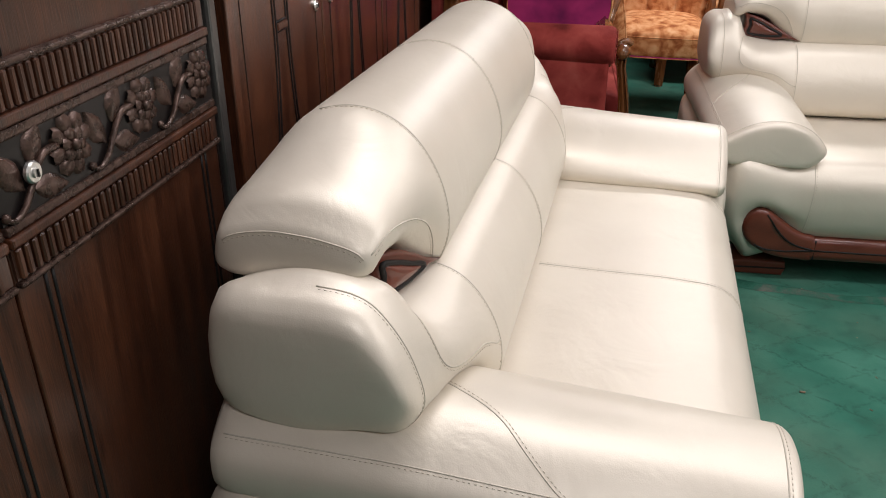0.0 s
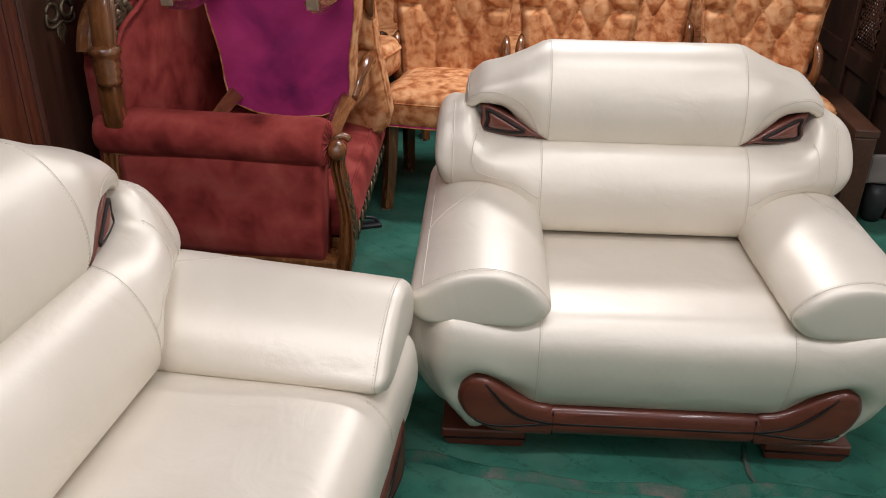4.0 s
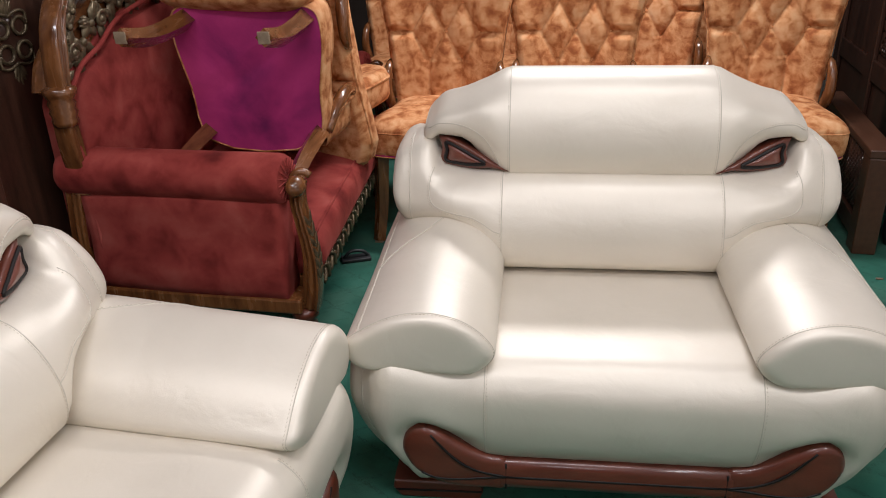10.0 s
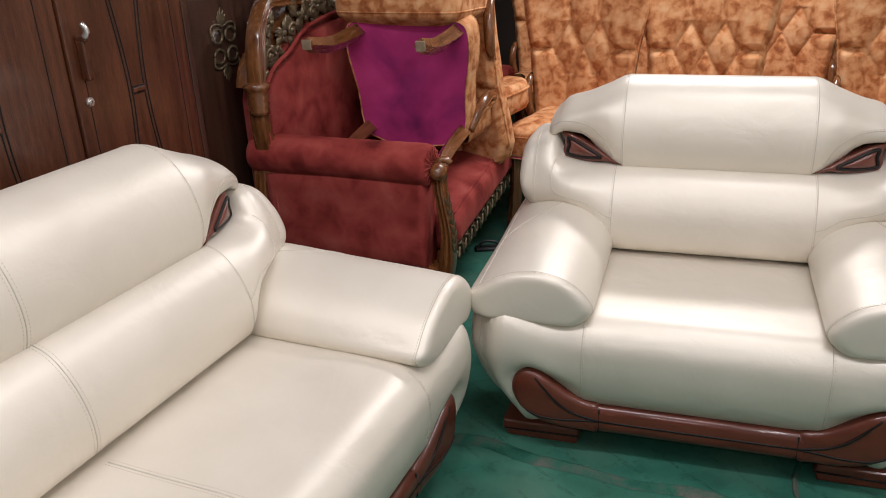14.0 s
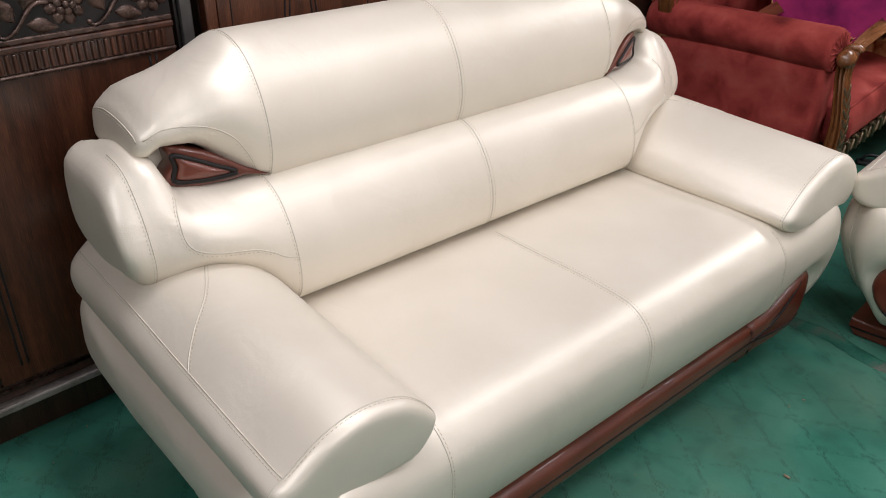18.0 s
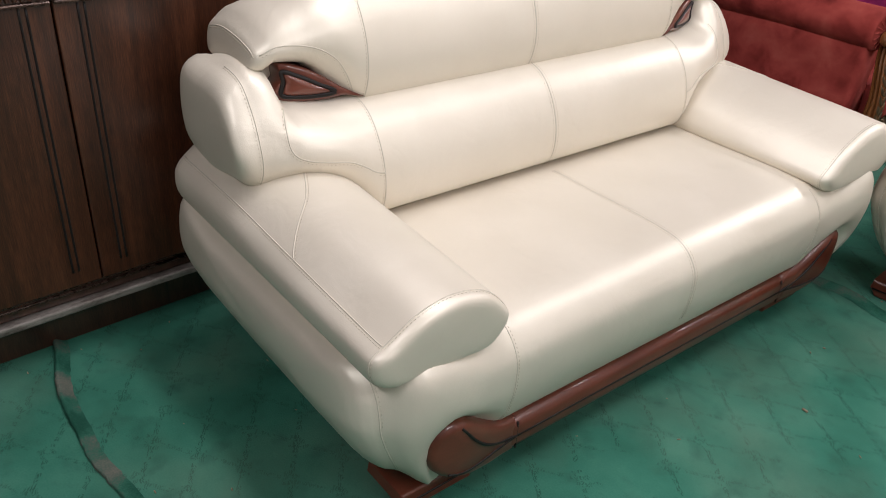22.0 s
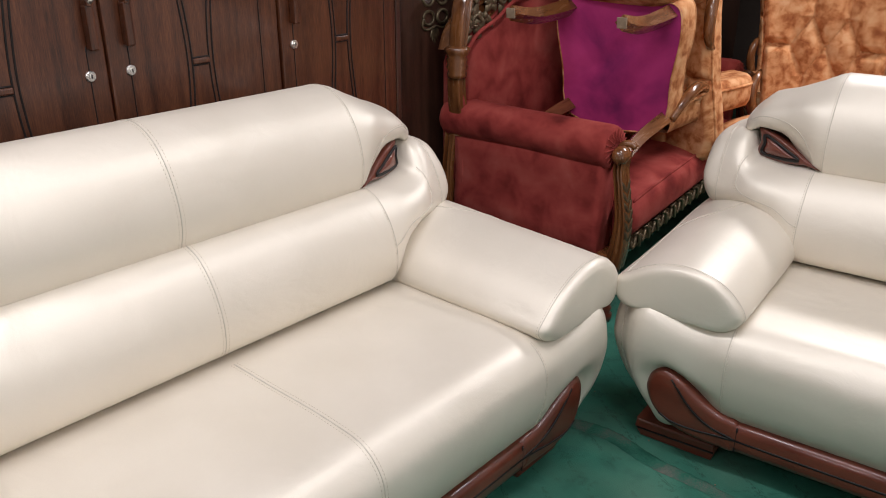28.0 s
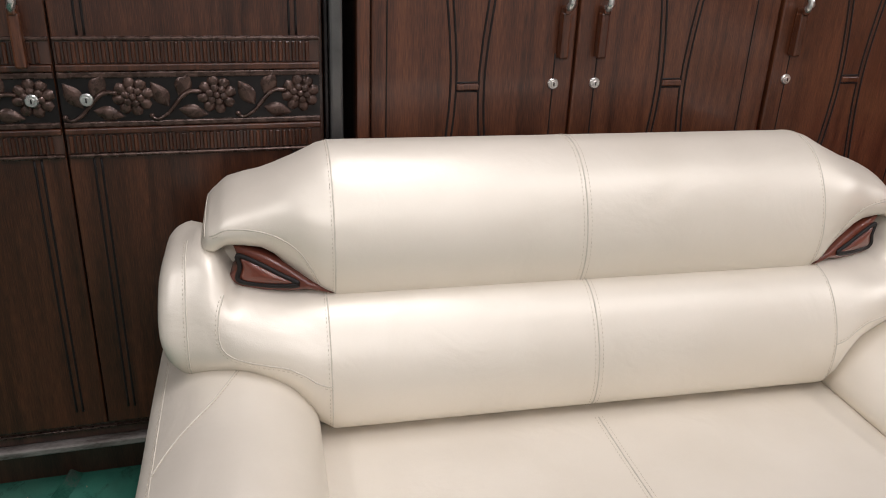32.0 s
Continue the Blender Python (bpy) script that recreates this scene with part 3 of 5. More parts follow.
def leather_seat(name, label, category, e, m, group=""):
    """Armchair (e = 0) or loveseat (e: metres added to each half)."""
    root = thing(name, label, category, m, group)
    more = 0.03 if e else 0.0
    zb = 0.088

    def taper(g):
        """The end panels lean in towards the floor."""
        g = g.copy()
        side = np.clip((np.abs(g[..., 0]) - e - np.where(g[..., 0] > 0, more, 0) - 0.40) / 0.23, 0, 1)
        low = np.clip((0.31 - g[..., 2]) / 0.22, 0, 1.1)
        g[..., 0] -= np.sign(g[..., 0]) * side * side * (3 - 2 * side) * 0.105 * low ** 1.35
        return g

    head = Loft("x", mirror([(0, HEAD), (0.265, HEAD), (0.33, HEAD_33), (0.40, HEAD_40), (0.46, HEAD_46), (0.484, HEAD_49), (0.496, flat(HEAD_49, 0.85, 0.762)), (0.504, flat(HEAD_49, 0.58, 0.760)), (0.508, flat(HEAD_49, 0.28, 0.758)), (0.509, flat(HEAD_49, 0.08, 0.758))], e))
    h = part("headrest", head.mesh(), LEATHER, root, smooth=True)
    back = Loft("x", mirror([(0, BACK), (0.28, BACK), (0.36, BACK_36), (0.45, BACK_45), (0.480, BACK_48), (0.512, BACK_51), (0.538, flat(BACK_56, 0.975, 0.675)), (0.560, flat(BACK_56, 0.89, 0.675)), (0.575, flat(BACK_56, 0.76, 0.67)), (0.584, flat(BACK_56, 0.58, 0.67)), (0.588, flat(BACK_56, 0.34, 0.67)), (0.589, flat(BACK_56, 0.08, 0.67))], e))
    b = part("back_cushion", back.mesh(), LEATHER, root, smooth=True)
    base = Loft("x", mirror([(0, BASE), (0.29, BASE), (0.36, BASE_36), (0.45, BASE_45), (0.508, BASE_50), (0.548, BASE_53), (0.585, BASE_57), (0.607, shrink(BASE_57, 0.96)), (0.622, shrink(BASE_57, 0.88)), (0.630, shrink(BASE_57, 0.74)), (0.633, shrink(BASE_57, 0.4))], e, more), warp=taper)
    s = part("seat_base", base.mesh(), LEATHER, root, smooth=True)
    part("neck", box(-0.487 - e, 0.03, 0.4, 0.487 + e, 0.175, 0.80, 0.02), LEATHER, root, smooth=True)
    for sx in (-1, 1):
        put = lambda p: [(sx * (x + e + (more if sx > 0 else 0)), z) for x, z in p]
        mid = ARM if not e else ARM_NORTH if sx > 0 else ARM_SOUTH
        high = [(x, z + 0.012 * (z > 0.45)) for x, z in mid]
        tip = [(x, z - 0.016 * (z > 0.48)) for x, z in mid]
        arm = Loft("y", [(-0.638, shrink(put(tip), 0.66)), (-0.636, shrink(put(tip), 0.82)), (-0.630, shrink(put(tip), 0.92)), (-0.619, shrink(put(tip), 0.98)), (-0.602, put(tip)), (-0.3, put(mid)), (-0.05, put(high)), (0.17, put(high)), (0.20, shrink(put(high), 0.95)), (0.212, shrink(put(high), 0.8))])
        a = part("arm", arm.mesh(), LEATHER, root, smooth=True)
        seam(arm, [(-0.614, 0.1), (-0.614, 9.0)], a)
        seam(arm, [(-0.612, 6.15), (0.185, 6.15)], a)
        seam(arm, [(-0.08, 3.9), (-0.15, 4.3), (-0.21, 4.75), (-0.26, 5.4), (-0.32, 6.15)], a)
        # headrest, back and base seams
        x = sx * (0.268 + e)
        seam(head, [(x, 0.2), (x, 5.8)], h)
        seam(head, [(sx * (0.276 + e), 0.6), (sx * (0.31 + e), 1.5), (sx * (0.36 + e), 2.0), (sx * (0.43 + e), 2.35), (sx * (0.49 + e), 2.5)], h)
        seam(head, [(sx * (0.499 + e), 2.6), (sx * (0.499 + e), 7.2)], h)
        x = sx * (0.285 + e)
        seam(back, [(x, 0.3), (x, 4.6)], b)
        seam(back, [(x, 2.3), (sx * (0.36 + e), 2.2), (sx * (0.43 + e), 2.1), (sx * (0.475 + e), 2.5), (sx * (0.48 + e), 3.4), (sx * (0.47 + e), 4.2)], b)
        seam(back, [(sx * (0.536 + e), 0.2), (sx * (0.536 + e), 5.6)], b)
        x = sx * (0.30 + e)
        seam(base, [(x, 3.0), (x, 7.6)], s)
        xe = sx * (0.585 + e + (more if sx > 0 else 0))
        seam(base, [(xe, 3.4), (xe, 9.6)], s)
        # wooden eye between headrest and back
        eye = [(0.270, 0.690), (0.315, 0.712), (0.36, 0.738), (0.40, 0.758), (0.435, 0.770), (0.465, 0.776), (0.458, 0.755), (0.455, 0.735), (0.460, 0.715), (0.466, 0.703), (0.44, 0.691), (0.40, 0.687), (0.35, 0.690), (0.315, 0.696)]
        out = 0.014 if e else 0.0
        eye = [(sx * (x - out * min(1, max(0, (x - 0.30) / 0.12)) * (z > 0.73) + e), z) for x, z in eye]
        bow = lambda x, z: -0.070 + 0.054 * (abs(x) - e - 0.29) / 0.175
        w = part("wooden_inset", prism(eye, 0.0, 0.10, 0.008, bow), TRIM_WOOD, root, "red-brown lacquered inset with a black groove", smooth=True)
        rim = [(0.335, 0.708), (0.37, 0.726), (0.41, 0.746), (0.443, 0.757), (0.440, 0.735), (0.445, 0.708), (0.41, 0.702), (0.37, 0.702)]
        loop = closed_curve([(sx * (x + e), bow(x + e, z) - 0.001, z) for x, z in rim], 5)
        v, f = tube(np.vstack((loop, loop[:1])), 0.0052, 6)
        mesh_part("groove", v, f, INLAY, w)
        mid = loop.mean(0)
        verts, faces, k = [], [], len(loop)
        for q, out in ((0.86, 0.0), (0.8, 0.0035), (0.6, 0.0065), (0.3, 0.0085), (0.04, 0.009)):
            verts += [mid + (c - mid) * q - np.array((0, out, 0)) for c in loop]
        for r in range(4):
            for c in range(k):
                faces.append((r * k + c, r * k + (c + 1) % k, (r + 1) * k + (c + 1) % k, (r + 1) * k + c))
        mesh_part("raised_panel", verts, faces, TRIM_WOOD, w)
        # front scroll
        sc = [(0.252, zb), (0.252, 0.171), (0.295, 0.185), (0.337, 0.207), (0.378, 0.238), (0.408, 0.260), (0.437, 0.272), (0.468, 0.266), (0.488, 0.243), (0.496, 0.207), (0.486, 0.175), (0.466, 0.148), (0.436, 0.127), (0.39, 0.106), (0.34, 0.094), (0.295, 0.089)]
        bow2 = lambda x, z: -0.628 - 0.020 * min(1, max(0, (abs(x) - e - 0.27) / 0.14)) + 0.010 * min(1, max(0, (abs(x) - e - 0.43) / 0.06)) ** 2
        smooth_sc = closed_curve([(sx * (x + e), z) for x, z in sc], 3)
        w = part("front_scroll", prism([tuple(q) for q in smooth_sc], 0.0, 0.09, 0.018, bow2), TRIM_WOOD, root, smooth=True)
        for run in (((0.252, 0.128), (0.31, 0.144), (0.35, 0.167), (0.382, 0.199), (0.405, 0.230), (0.424, 0.254)), ((0.252, 0.128), (0.30, 0.126), (0.355, 0.125), (0.41, 0.132), (0.448, 0.146))):
            line = polyline([(sx * (x + e), bow2(x + e, z) + 0.0016, z) for x, z in run], 0.01)
            v, f = tube(line, np.linspace(0.0040, 0.0030, len(line)), 6)
            mesh_part("groove", v, f, INLAY, w)
        v, f = tube(polyline([(sx * (0.251 + e), -0.6262, zb + 0.006), (sx * (0.251 + e), -0.6262, 0.164)], 0.01), 0.0026, 6)
        mesh_part("groove", v, f, INLAY, w)
        for yy, fx in ((-0.572, 0.505 if e else 0.535), (0.05, 0.45)):
            ft = [(0.318, 0.0), (fx - 0.02, 0.0), (fx, 0.026), (fx - 0.004, 0.052), (0.315, 0.052), (0.310, 0.024)]
            g = part("foot", prism([(sx * (x + e), z) for x, z in ft], yy, yy + 0.12, 0.008), TRIM_WOOD, root)
            v, f = tube([(sx * (0.312 + e), yy - 0.0005, 0.029), (sx * (fx - 0.008 + e), yy - 0.0005, 0.025)], 0.003, 6)
            mesh_part("groove", v, f, INLAY, g)
    bar = part("front_board", box(-0.285 - e, -0.6283, zb, 0.285 + e, -0.55, 0.172, 0.021), TRIM_WOOD, root, smooth=True)
    v, f = tube(np.linspace((-0.25 - e, -0.6262, 0.128), (0.25 + e, -0.6262, 0.128), 10), 0.0040, 6)
    mesh_part("groove", v, f, INLAY, bar)
    if e:
        seam(head, [(-0.018, 0.3), (-0.018, 6.0)], h, 0.0016, (-0.008, 0.008))
        seam(back, [(-0.006, 0.3), (-0.006, 4.8)], b, 0.0016, (-0.008, 0.008))
        seam(base, [(0.006, 0.6), (0.006, 6.2)], s, 0.0016, (-0.008, 0.008))
    return root


leather_seat("loveseat", "pearl cream leather loveseat with red-brown lacquered wood insets", "sofa", 0.238, pose(0.252, 2.055, 0, 0, 0, 89.0), "cream leather suite")
leather_seat("armchair", "pearl cream leather armchair with red-brown lacquered scroll front", "armchair", 0.0, pose(1.453, 3.585, 0, 0, 0, 4.5), "cream leather suite")


# ---- wardrobes along the west wall ----
def ball(cx, cy, cz, rx, ry, rz, seg=8, rings=5, m=None):
    bm = bmesh.new()
    bmesh.ops.create_uvsphere(bm, u_segments=seg, v_segments=rings, radius=1.0, matrix=Matrix.Translation((cx, cy, cz)) @ (m or Matrix()) @ Matrix.Diagonal((rx, ry, rz, 1)))
    v = [tuple(q.co) for q in bm.verts]
    bm.verts.index_update()
    f = [tuple(q.index for q in g.verts) for g in bm.faces]
    bm.free()
    return v, f


def petal(cx, cz, angle, length, width, y=0.0, thick=0.005, tip=0.5):
    """A pointed leaf standing out from a panel, its midrib raised. Lies in the x-z plane, facing -y."""
    ca, sa = math.cos(angle), math.sin(angle)
    verts, faces = [], []
    n = 7
    for i in range(n):
        u = i / (n - 1)
        w = width * math.sin(math.pi * min(u / tip * 0.5, 0.5 + (u - tip) / (1 - tip) * 0.5 if u > tip else u / tip * 0.5)) * 0.5 + 0.0004
        d = u * length
        for k, (s, h) in enumerate(((-1, 0), (-0.55, 0.75), (0, 0.55), (0.55, 0.75), (1, 0))):
            x, z = cx + ca * d - sa * s * w, cz + sa * d + ca * s * w
            verts.append((x, y - thick * h * (0.45 + 0.55 * math.sin(math.pi * (0.1 + 0.8 * u))), z))
    for i in range(n - 1):
        for k in range(4):
            faces.append((i * 5 + k, i * 5 + k + 1, i * 5 + k + 6, i * 5 + k + 5))
    return verts, faces


def groove_line(pts, parent, radius=0.0028, material=None):
    v, f = tube(polyline(pts, 0.02), radius, 6)
    return mesh_part("groove", v, f, material or INLAY, parent)


def lock(x, z, parent, y=0.0):
    v, f = lathe([(0.013, 0.0), (0.013, 0.004), (0.011, 0.006), (0.0065, 0.006), (0.006, 0.009), (0.001, 0.009)], 20)
    v = [(x + a, y - c, z + b) for a, b, c in v]
    ob = mesh_part("lock", v, f, CHROME, parent, "round chrome key lock", smooth=False)
    part("key_slot", box(x - 0.0012, y - 0.0105, z - 0.0045, x + 0.0012, y - 0.0088, z + 0.0045, 0), BLACK_WOOD, ob)
    return ob


def pull(x, z, parent, y=0.0):
    """A long brown wooden pull with a metal cap at its upper end."""
    bm = bmesh.new()
    add_box(bm, x - 0.011, y - 0.026, z, x + 0.011, y - 0.002, z + 0.105, 0.005)
    add_box(bm, x - 0.009, y - 0.032, z + 0.10, x + 0.009, y - 0.002, z + 0.118, 0.005)
    ob = part("door_handle", bm, WARDROBE, parent, "long brown wooden pull with a chrome end", smooth=False)
    v, f = tube(polyline([(x, y - 0.004, z + 0.10), (x, y - 0.03, z + 0.115), (x + 0.004, y - 0.034, z + 0.13), (x - 0.003, y - 0.026, z + 0.15)], 0.008), 0.0085, 8)
    mesh_part("cap", v, f, CHROME, parent, "chrome end of the pull")
    return ob


WALL = pose(-0.066, 1.2, 0, 0, 0, 92.4)

carved = thing("wardrobe", "brown veneered wardrobe with a carved black flower band", "wardrobe", WALL)
bm = box(-1.25, 0.024, 0.15, 0.372, 0.56, 2.15, 0.003)
part("body", bm, DARK_WOOD, carved)
part("side_panel", box(0.373, 0.006, 0.15, 0.381, 0.56, 2.15, 0.002), BLACK_WOOD, carved)
part("edge_strip", box(0.383, -0.004, 0.15, 0.412, 0.50, 2.15, 0.006), GREY_STRIP, carved, "grey aluminium edge strip")
part("plinth", box(-1.25, 0.085, 0.0, 0.42, 0.55, 0.128, 0.003), DARK_WOOD, carved)
part("ledge", box(-1.25, 0.0, 0.129, 0.42, 0.10, 0.148, 0.004), WORN_EDGE, carved, "worn pale-edged ledge above the plinth")
for z in (0.176, 0.19):
    v, f = tube([(-1.24, 0.022, z), (0.37, 0.022, z)], 0.0035, 6)
    mesh_part("bead", v, f, BRONZE, carved)
for d0, d1, flowers, lk, hd in ((-0.158, 0.362, (-0.02, 0.145, 0.3185), -0.107, None), (-0.68, -0.162, (-0.205, -0.38, -0.555), -0.207, -0.212), (-1.2, -0.684, (), None, None)):
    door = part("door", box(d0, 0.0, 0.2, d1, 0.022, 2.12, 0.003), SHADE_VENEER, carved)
    for z0, z1 in ((1.049, 1.093), (0.866, 0.905)):
        part("band_ground", box(d0 + 0.002, -0.003, z0, d1 - 0.002, 0.004, z1, 0), DARK_WOOD, door)
        bm = bmesh.new()
        k = int((d1 - d0 - 0.01) / 0.0138)
        for i in range(k):
            x = d0 + 0.006 + i * 0.0138
            add_box(bm, x, -0.0085, z0 + 0.001, x + 0.0088, 0.0, z1 - 0.001, 0.002, segs=1)
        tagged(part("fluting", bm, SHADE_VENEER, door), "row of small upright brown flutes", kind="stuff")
    for z0, z1, out in ((1.094, 1.102, 0.009), (1.034, 1.048, 0.010), (1.020, 1.033, 0.007), (0.920, 0.932, 0.007), (0.906, 0.919, 0.010), (0.857, 0.865, 0.009)):
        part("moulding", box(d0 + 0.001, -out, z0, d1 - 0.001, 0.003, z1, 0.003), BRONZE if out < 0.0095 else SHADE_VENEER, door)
    part("carved_ground", box(d0 + 0.001, -0.003, 0.932, d1 - 0.001, 0.004, 1.020, 0), BLACK_WOOD, door)
    for fx in flowers:
        fz = 0.982
        chunks = [petal(fx + 0.012 * math.cos(a), fz + 0.012 * math.sin(a), a, 0.027, 0.023, -0.003, 0.010, 0.62) for a in [2 * math.pi * (i + 0.25) / 8 for i in range(8)]]
        chunks += [petal(fx + 0.004 * math.cos(a), fz + 0.004 * math.sin(a), a, 0.018, 0.017, -0.007, 0.008, 0.6) for a in [2 * math.pi * (i + 0.75) / 6 for i in range(6)]]
        chunks.append(ball(fx, -0.012, fz, 0.008, 0.006, 0.008))
        v, f = join(chunks)
        fl = mesh_part("flower", v, f, BRONZE, door, "carved bronzed flower")
        stem = polyline([(fx - 0.132, -0.005, fz - 0.043), (fx - 0.12, -0.007, fz - 0.048), (fx - 0.098, -0.008, fz - 0.035), (fx - 0.075, -0.008, fz - 0.008), (fx - 0.055, -0.008, fz + 0.008), (fx - 0.03, -0.007, fz + 0.008)], 0.006)
        chunks = [tube(stem, np.linspace(0.0035, 0.005, len(stem)), 7), ball(fx - 0.132, -0.005, fz - 0.041, 0.006, 0.005, 0.006)]
        chunks.append(petal(fx - 0.096, fz - 0.022, 2.15, 0.060, 0.034, -0.003, 0.008, 0.45))
        chunks.append(petal(fx - 0.076, fz + 0.0, 1.12, 0.052, 0.034, -0.003, 0.008, 0.45))
        chunks.append(petal(fx - 0.078, fz - 0.028, -0.22, 0.060, 0.030, -0.003, 0.008, 0.45))
        v, f = join(chunks)
        mesh_part("leaf_spray", v, f, BRONZE, door, "carved stem with three leaves")
    for gx in (0.048, 0.062, d1 - d0 - 0.062, d1 - d0 - 0.048):
        groove_line([(d0 + gx, 0.0, 0.24), (d0 + gx, 0.0, 0.54), (d0 + gx, 0.0, 0.854)], door)
        groove_line([(d0 + gx, 0.0, 1.104), (d0 + gx, 0.0, 1.5), (d0 + gx, 0.0, 2.08)], door)
    if lk:
        lock(lk, 0.979, door, -0.012)
    if hd:
        pull(hd, 1.045, door, -0.008)

plain = thing("wardrobe", "brown veneered wardrobe with curved groove lines on its doors", "wardrobe", WALL)
part("body", box(0.441, 0.024, 0.12, 2.005, 0.56, 2.15, 0.003), DARK_WOOD, plain)
part("plinth", box(0.46, 0.06, 0.0, 2.0, 0.55, 0.12, 0.003), DARK_WOOD, plain)
part("frame_edge", box(0.441, -0.006, 0.12, 0.47, 0.024, 2.15, 0.003), WARDROBE, plain)
part("side_panel", box(2.006, 0.0, 0.0, 2.03, 0.56, 2.15, 0.003), DARK_WOOD, plain)
for d0, d1, c, lk, stile in ((0.474, 0.952, 0.696, 0.905, 0.508), (0.958, 1.492, 1.218, 1.012, 1.425), (1.502, 2.003, 1.745, 1.547, 1.945)):
    door = part("door", box(d0, 0.0, 0.14, d1, 0.022, 2.13, 0.005), WARDROBE, plain)
    for s in (-1, 1):
        for off in (0.0265, 0.040):
            groove_line([(c + s * (off + 0.75 * (z - 0.99) ** 2 / (1 + 4 * abs(z - 0.99))), 0.0, z) for z in np.linspace(0.2, 1.9, 24)], door)
    for z in (0.977, 0.996):
        groove_line([(c - 0.0265, 0, z), (c, 0, z), (c + 0.0265, 0, z)], door)
    part("bridge", box(c - 0.026, -0.006, 0.979, c + 0.026, 0.004, 0.994, 0.003), WARDROBE, door)
    groove_line([(stile, 0, 0.16), (stile, 0, 1.0), (stile, 0, 2.1)], door, 0.0018)
    groove_line([(lk, 0, 0.16), (lk, 0, 0.6), (lk, 0, 1.06)], door, 0.0018)
    lock(lk, 0.99, door)
    pull(lk + (0.012 if lk > c else 0.0), 1.05, door)

dark = thing("wardrobe", "dark walnut wardrobe with a carved scroll ornament", "wardrobe", WALL @ pose(0, 0.06, 0))
part("body", box(2.05, 0.024, 0.0, 5.66, 0.5, 2.15, 0.003), DARK_WOOD, dark)
for d0, d1 in ((2.055, 2.50), (2.505, 2.95), (2.955, 3.395), (3.4, 3.84), (3.845, 4.285), (4.29, 4.73), (4.735, 5.175), (5.18, 5.62)):
    door = part("door", box(d0, 0.0, 0.10, d1, 0.022, 2.1, 0.004), DARK_WOOD, dark)
    cx, cz = (2.29 if d0 < 2.1 else (d0 + d1) / 2), 1.03
    for s in (-1, 1):
        for t in (-1, 1):
            ring = [(cx + s * (0.040 + 0.030 * math.cos(a)), -0.004, cz + t * (0.034 + 0.024 * math.sin(a))) for a in np.linspace(0, 2 * math.pi, 20)]
            v, f = tube(ring, 0.0055, 6)
            mesh_part("carved_ring", v, f, GOLD, door, "carved ring in dull gold")
            tail = polyline([(cx + s * 0.07, -0.004, cz + t * 0.03), (cx + s * 0.074, -0.004, cz + t * 0.065), (cx + s * 0.042, -0.004, cz + t * 0.075), (cx, -0.004, cz + t * 0.065)], 0.008)
            v, f = tube(tail, 0.0045, 6)
            mesh_part("carved_tail", v, f, GOLD, door)
    for t in (-1, 1):
        for a in (-0.55, -0.28, 0, 0.28, 0.55):
            v, f = petal(cx, cz + t * 0.062, t * math.pi / 2 + a, 0.066 - abs(a) * 0.03, 0.018, -0.001, 0.006)
            mesh_part("carved_leaf", v, f, GOLD, door)
    for gx in (0.03, 0.042):
        groove_line([(d0 + gx, 0, 0.2), (d0 + gx, 0, 1.0), (d0 + gx, 0, 2.0)], door, 0.002)
lock(2.47, 1.08, dark.children[1])


# ---- red velvet settee ----
settee = thing("settee", "red velvet settee with carved honey-lacquered frame and rolled arms", "sofa", pose(0, 0, 0))


def moulded(points, half, across):
    """A carved moulding swept along points in a plane whose normal is across: two beads, a hollow and a ridge on both faces."""
    pts = np.asarray(points, float)
    nrm = np.asarray(across, float)
    tan = np.gradient(pts, axis=0)
    tan /= np.linalg.norm(tan, axis=1, keepdims=True) + 1e-9
    wide = np.broadcast_to(np.asarray(half, float), (len(pts),))
    face = ((-1.0, 0.012), (-0.92, 0.026), (-0.72, 0.030), (-0.58, 0.022), (-0.50, 0.017), (-0.22, 0.024), (0.0, 0.027), (0.22, 0.024), (0.50, 0.017), (0.58, 0.022), (0.72, 0.030), (0.92, 0.026), (1.0, 0.012))
    prof = list(face) + [(a, -b) for a, b in face[::-1]]
    verts, faces, k = [], [], len(prof)
    for q, t, w in zip(pts, tan, wide):
        side = np.cross(t, nrm)
        verts += [q + side * a * w + nrm * b for a, b in prof]
    for i in range(len(pts) - 1):
        for j in range(k):
            faces.append((i * k + j, i * k + (j + 1) % k, (i + 1) * k + (j + 1) % k, (i + 1) * k + j))
    faces += [tuple(range(k)), tuple((len(pts) - 1) * k + j for j in range(k))]
    return verts, faces


def blanket_roll(x0, x1, y, z, ry, rz):
    sec = [(y + ry * math.cos(a), z + rz * math.sin(a)) for a in np.linspace(0, 2 * math.pi, 10, endpoint=False)]
    return Loft("x", [(x0, shrink(sec, 0.5)), (x0 + 0.006, shrink(sec, 0.86)), (x0 + 0.03, sec), ((x0 + x1) / 2, shrink(sec, 0.985)), (x1 - 0.03, sec), (x1 - 0.006, shrink(sec, 0.9)), (x1, shrink(sec, 0.6))], 4)


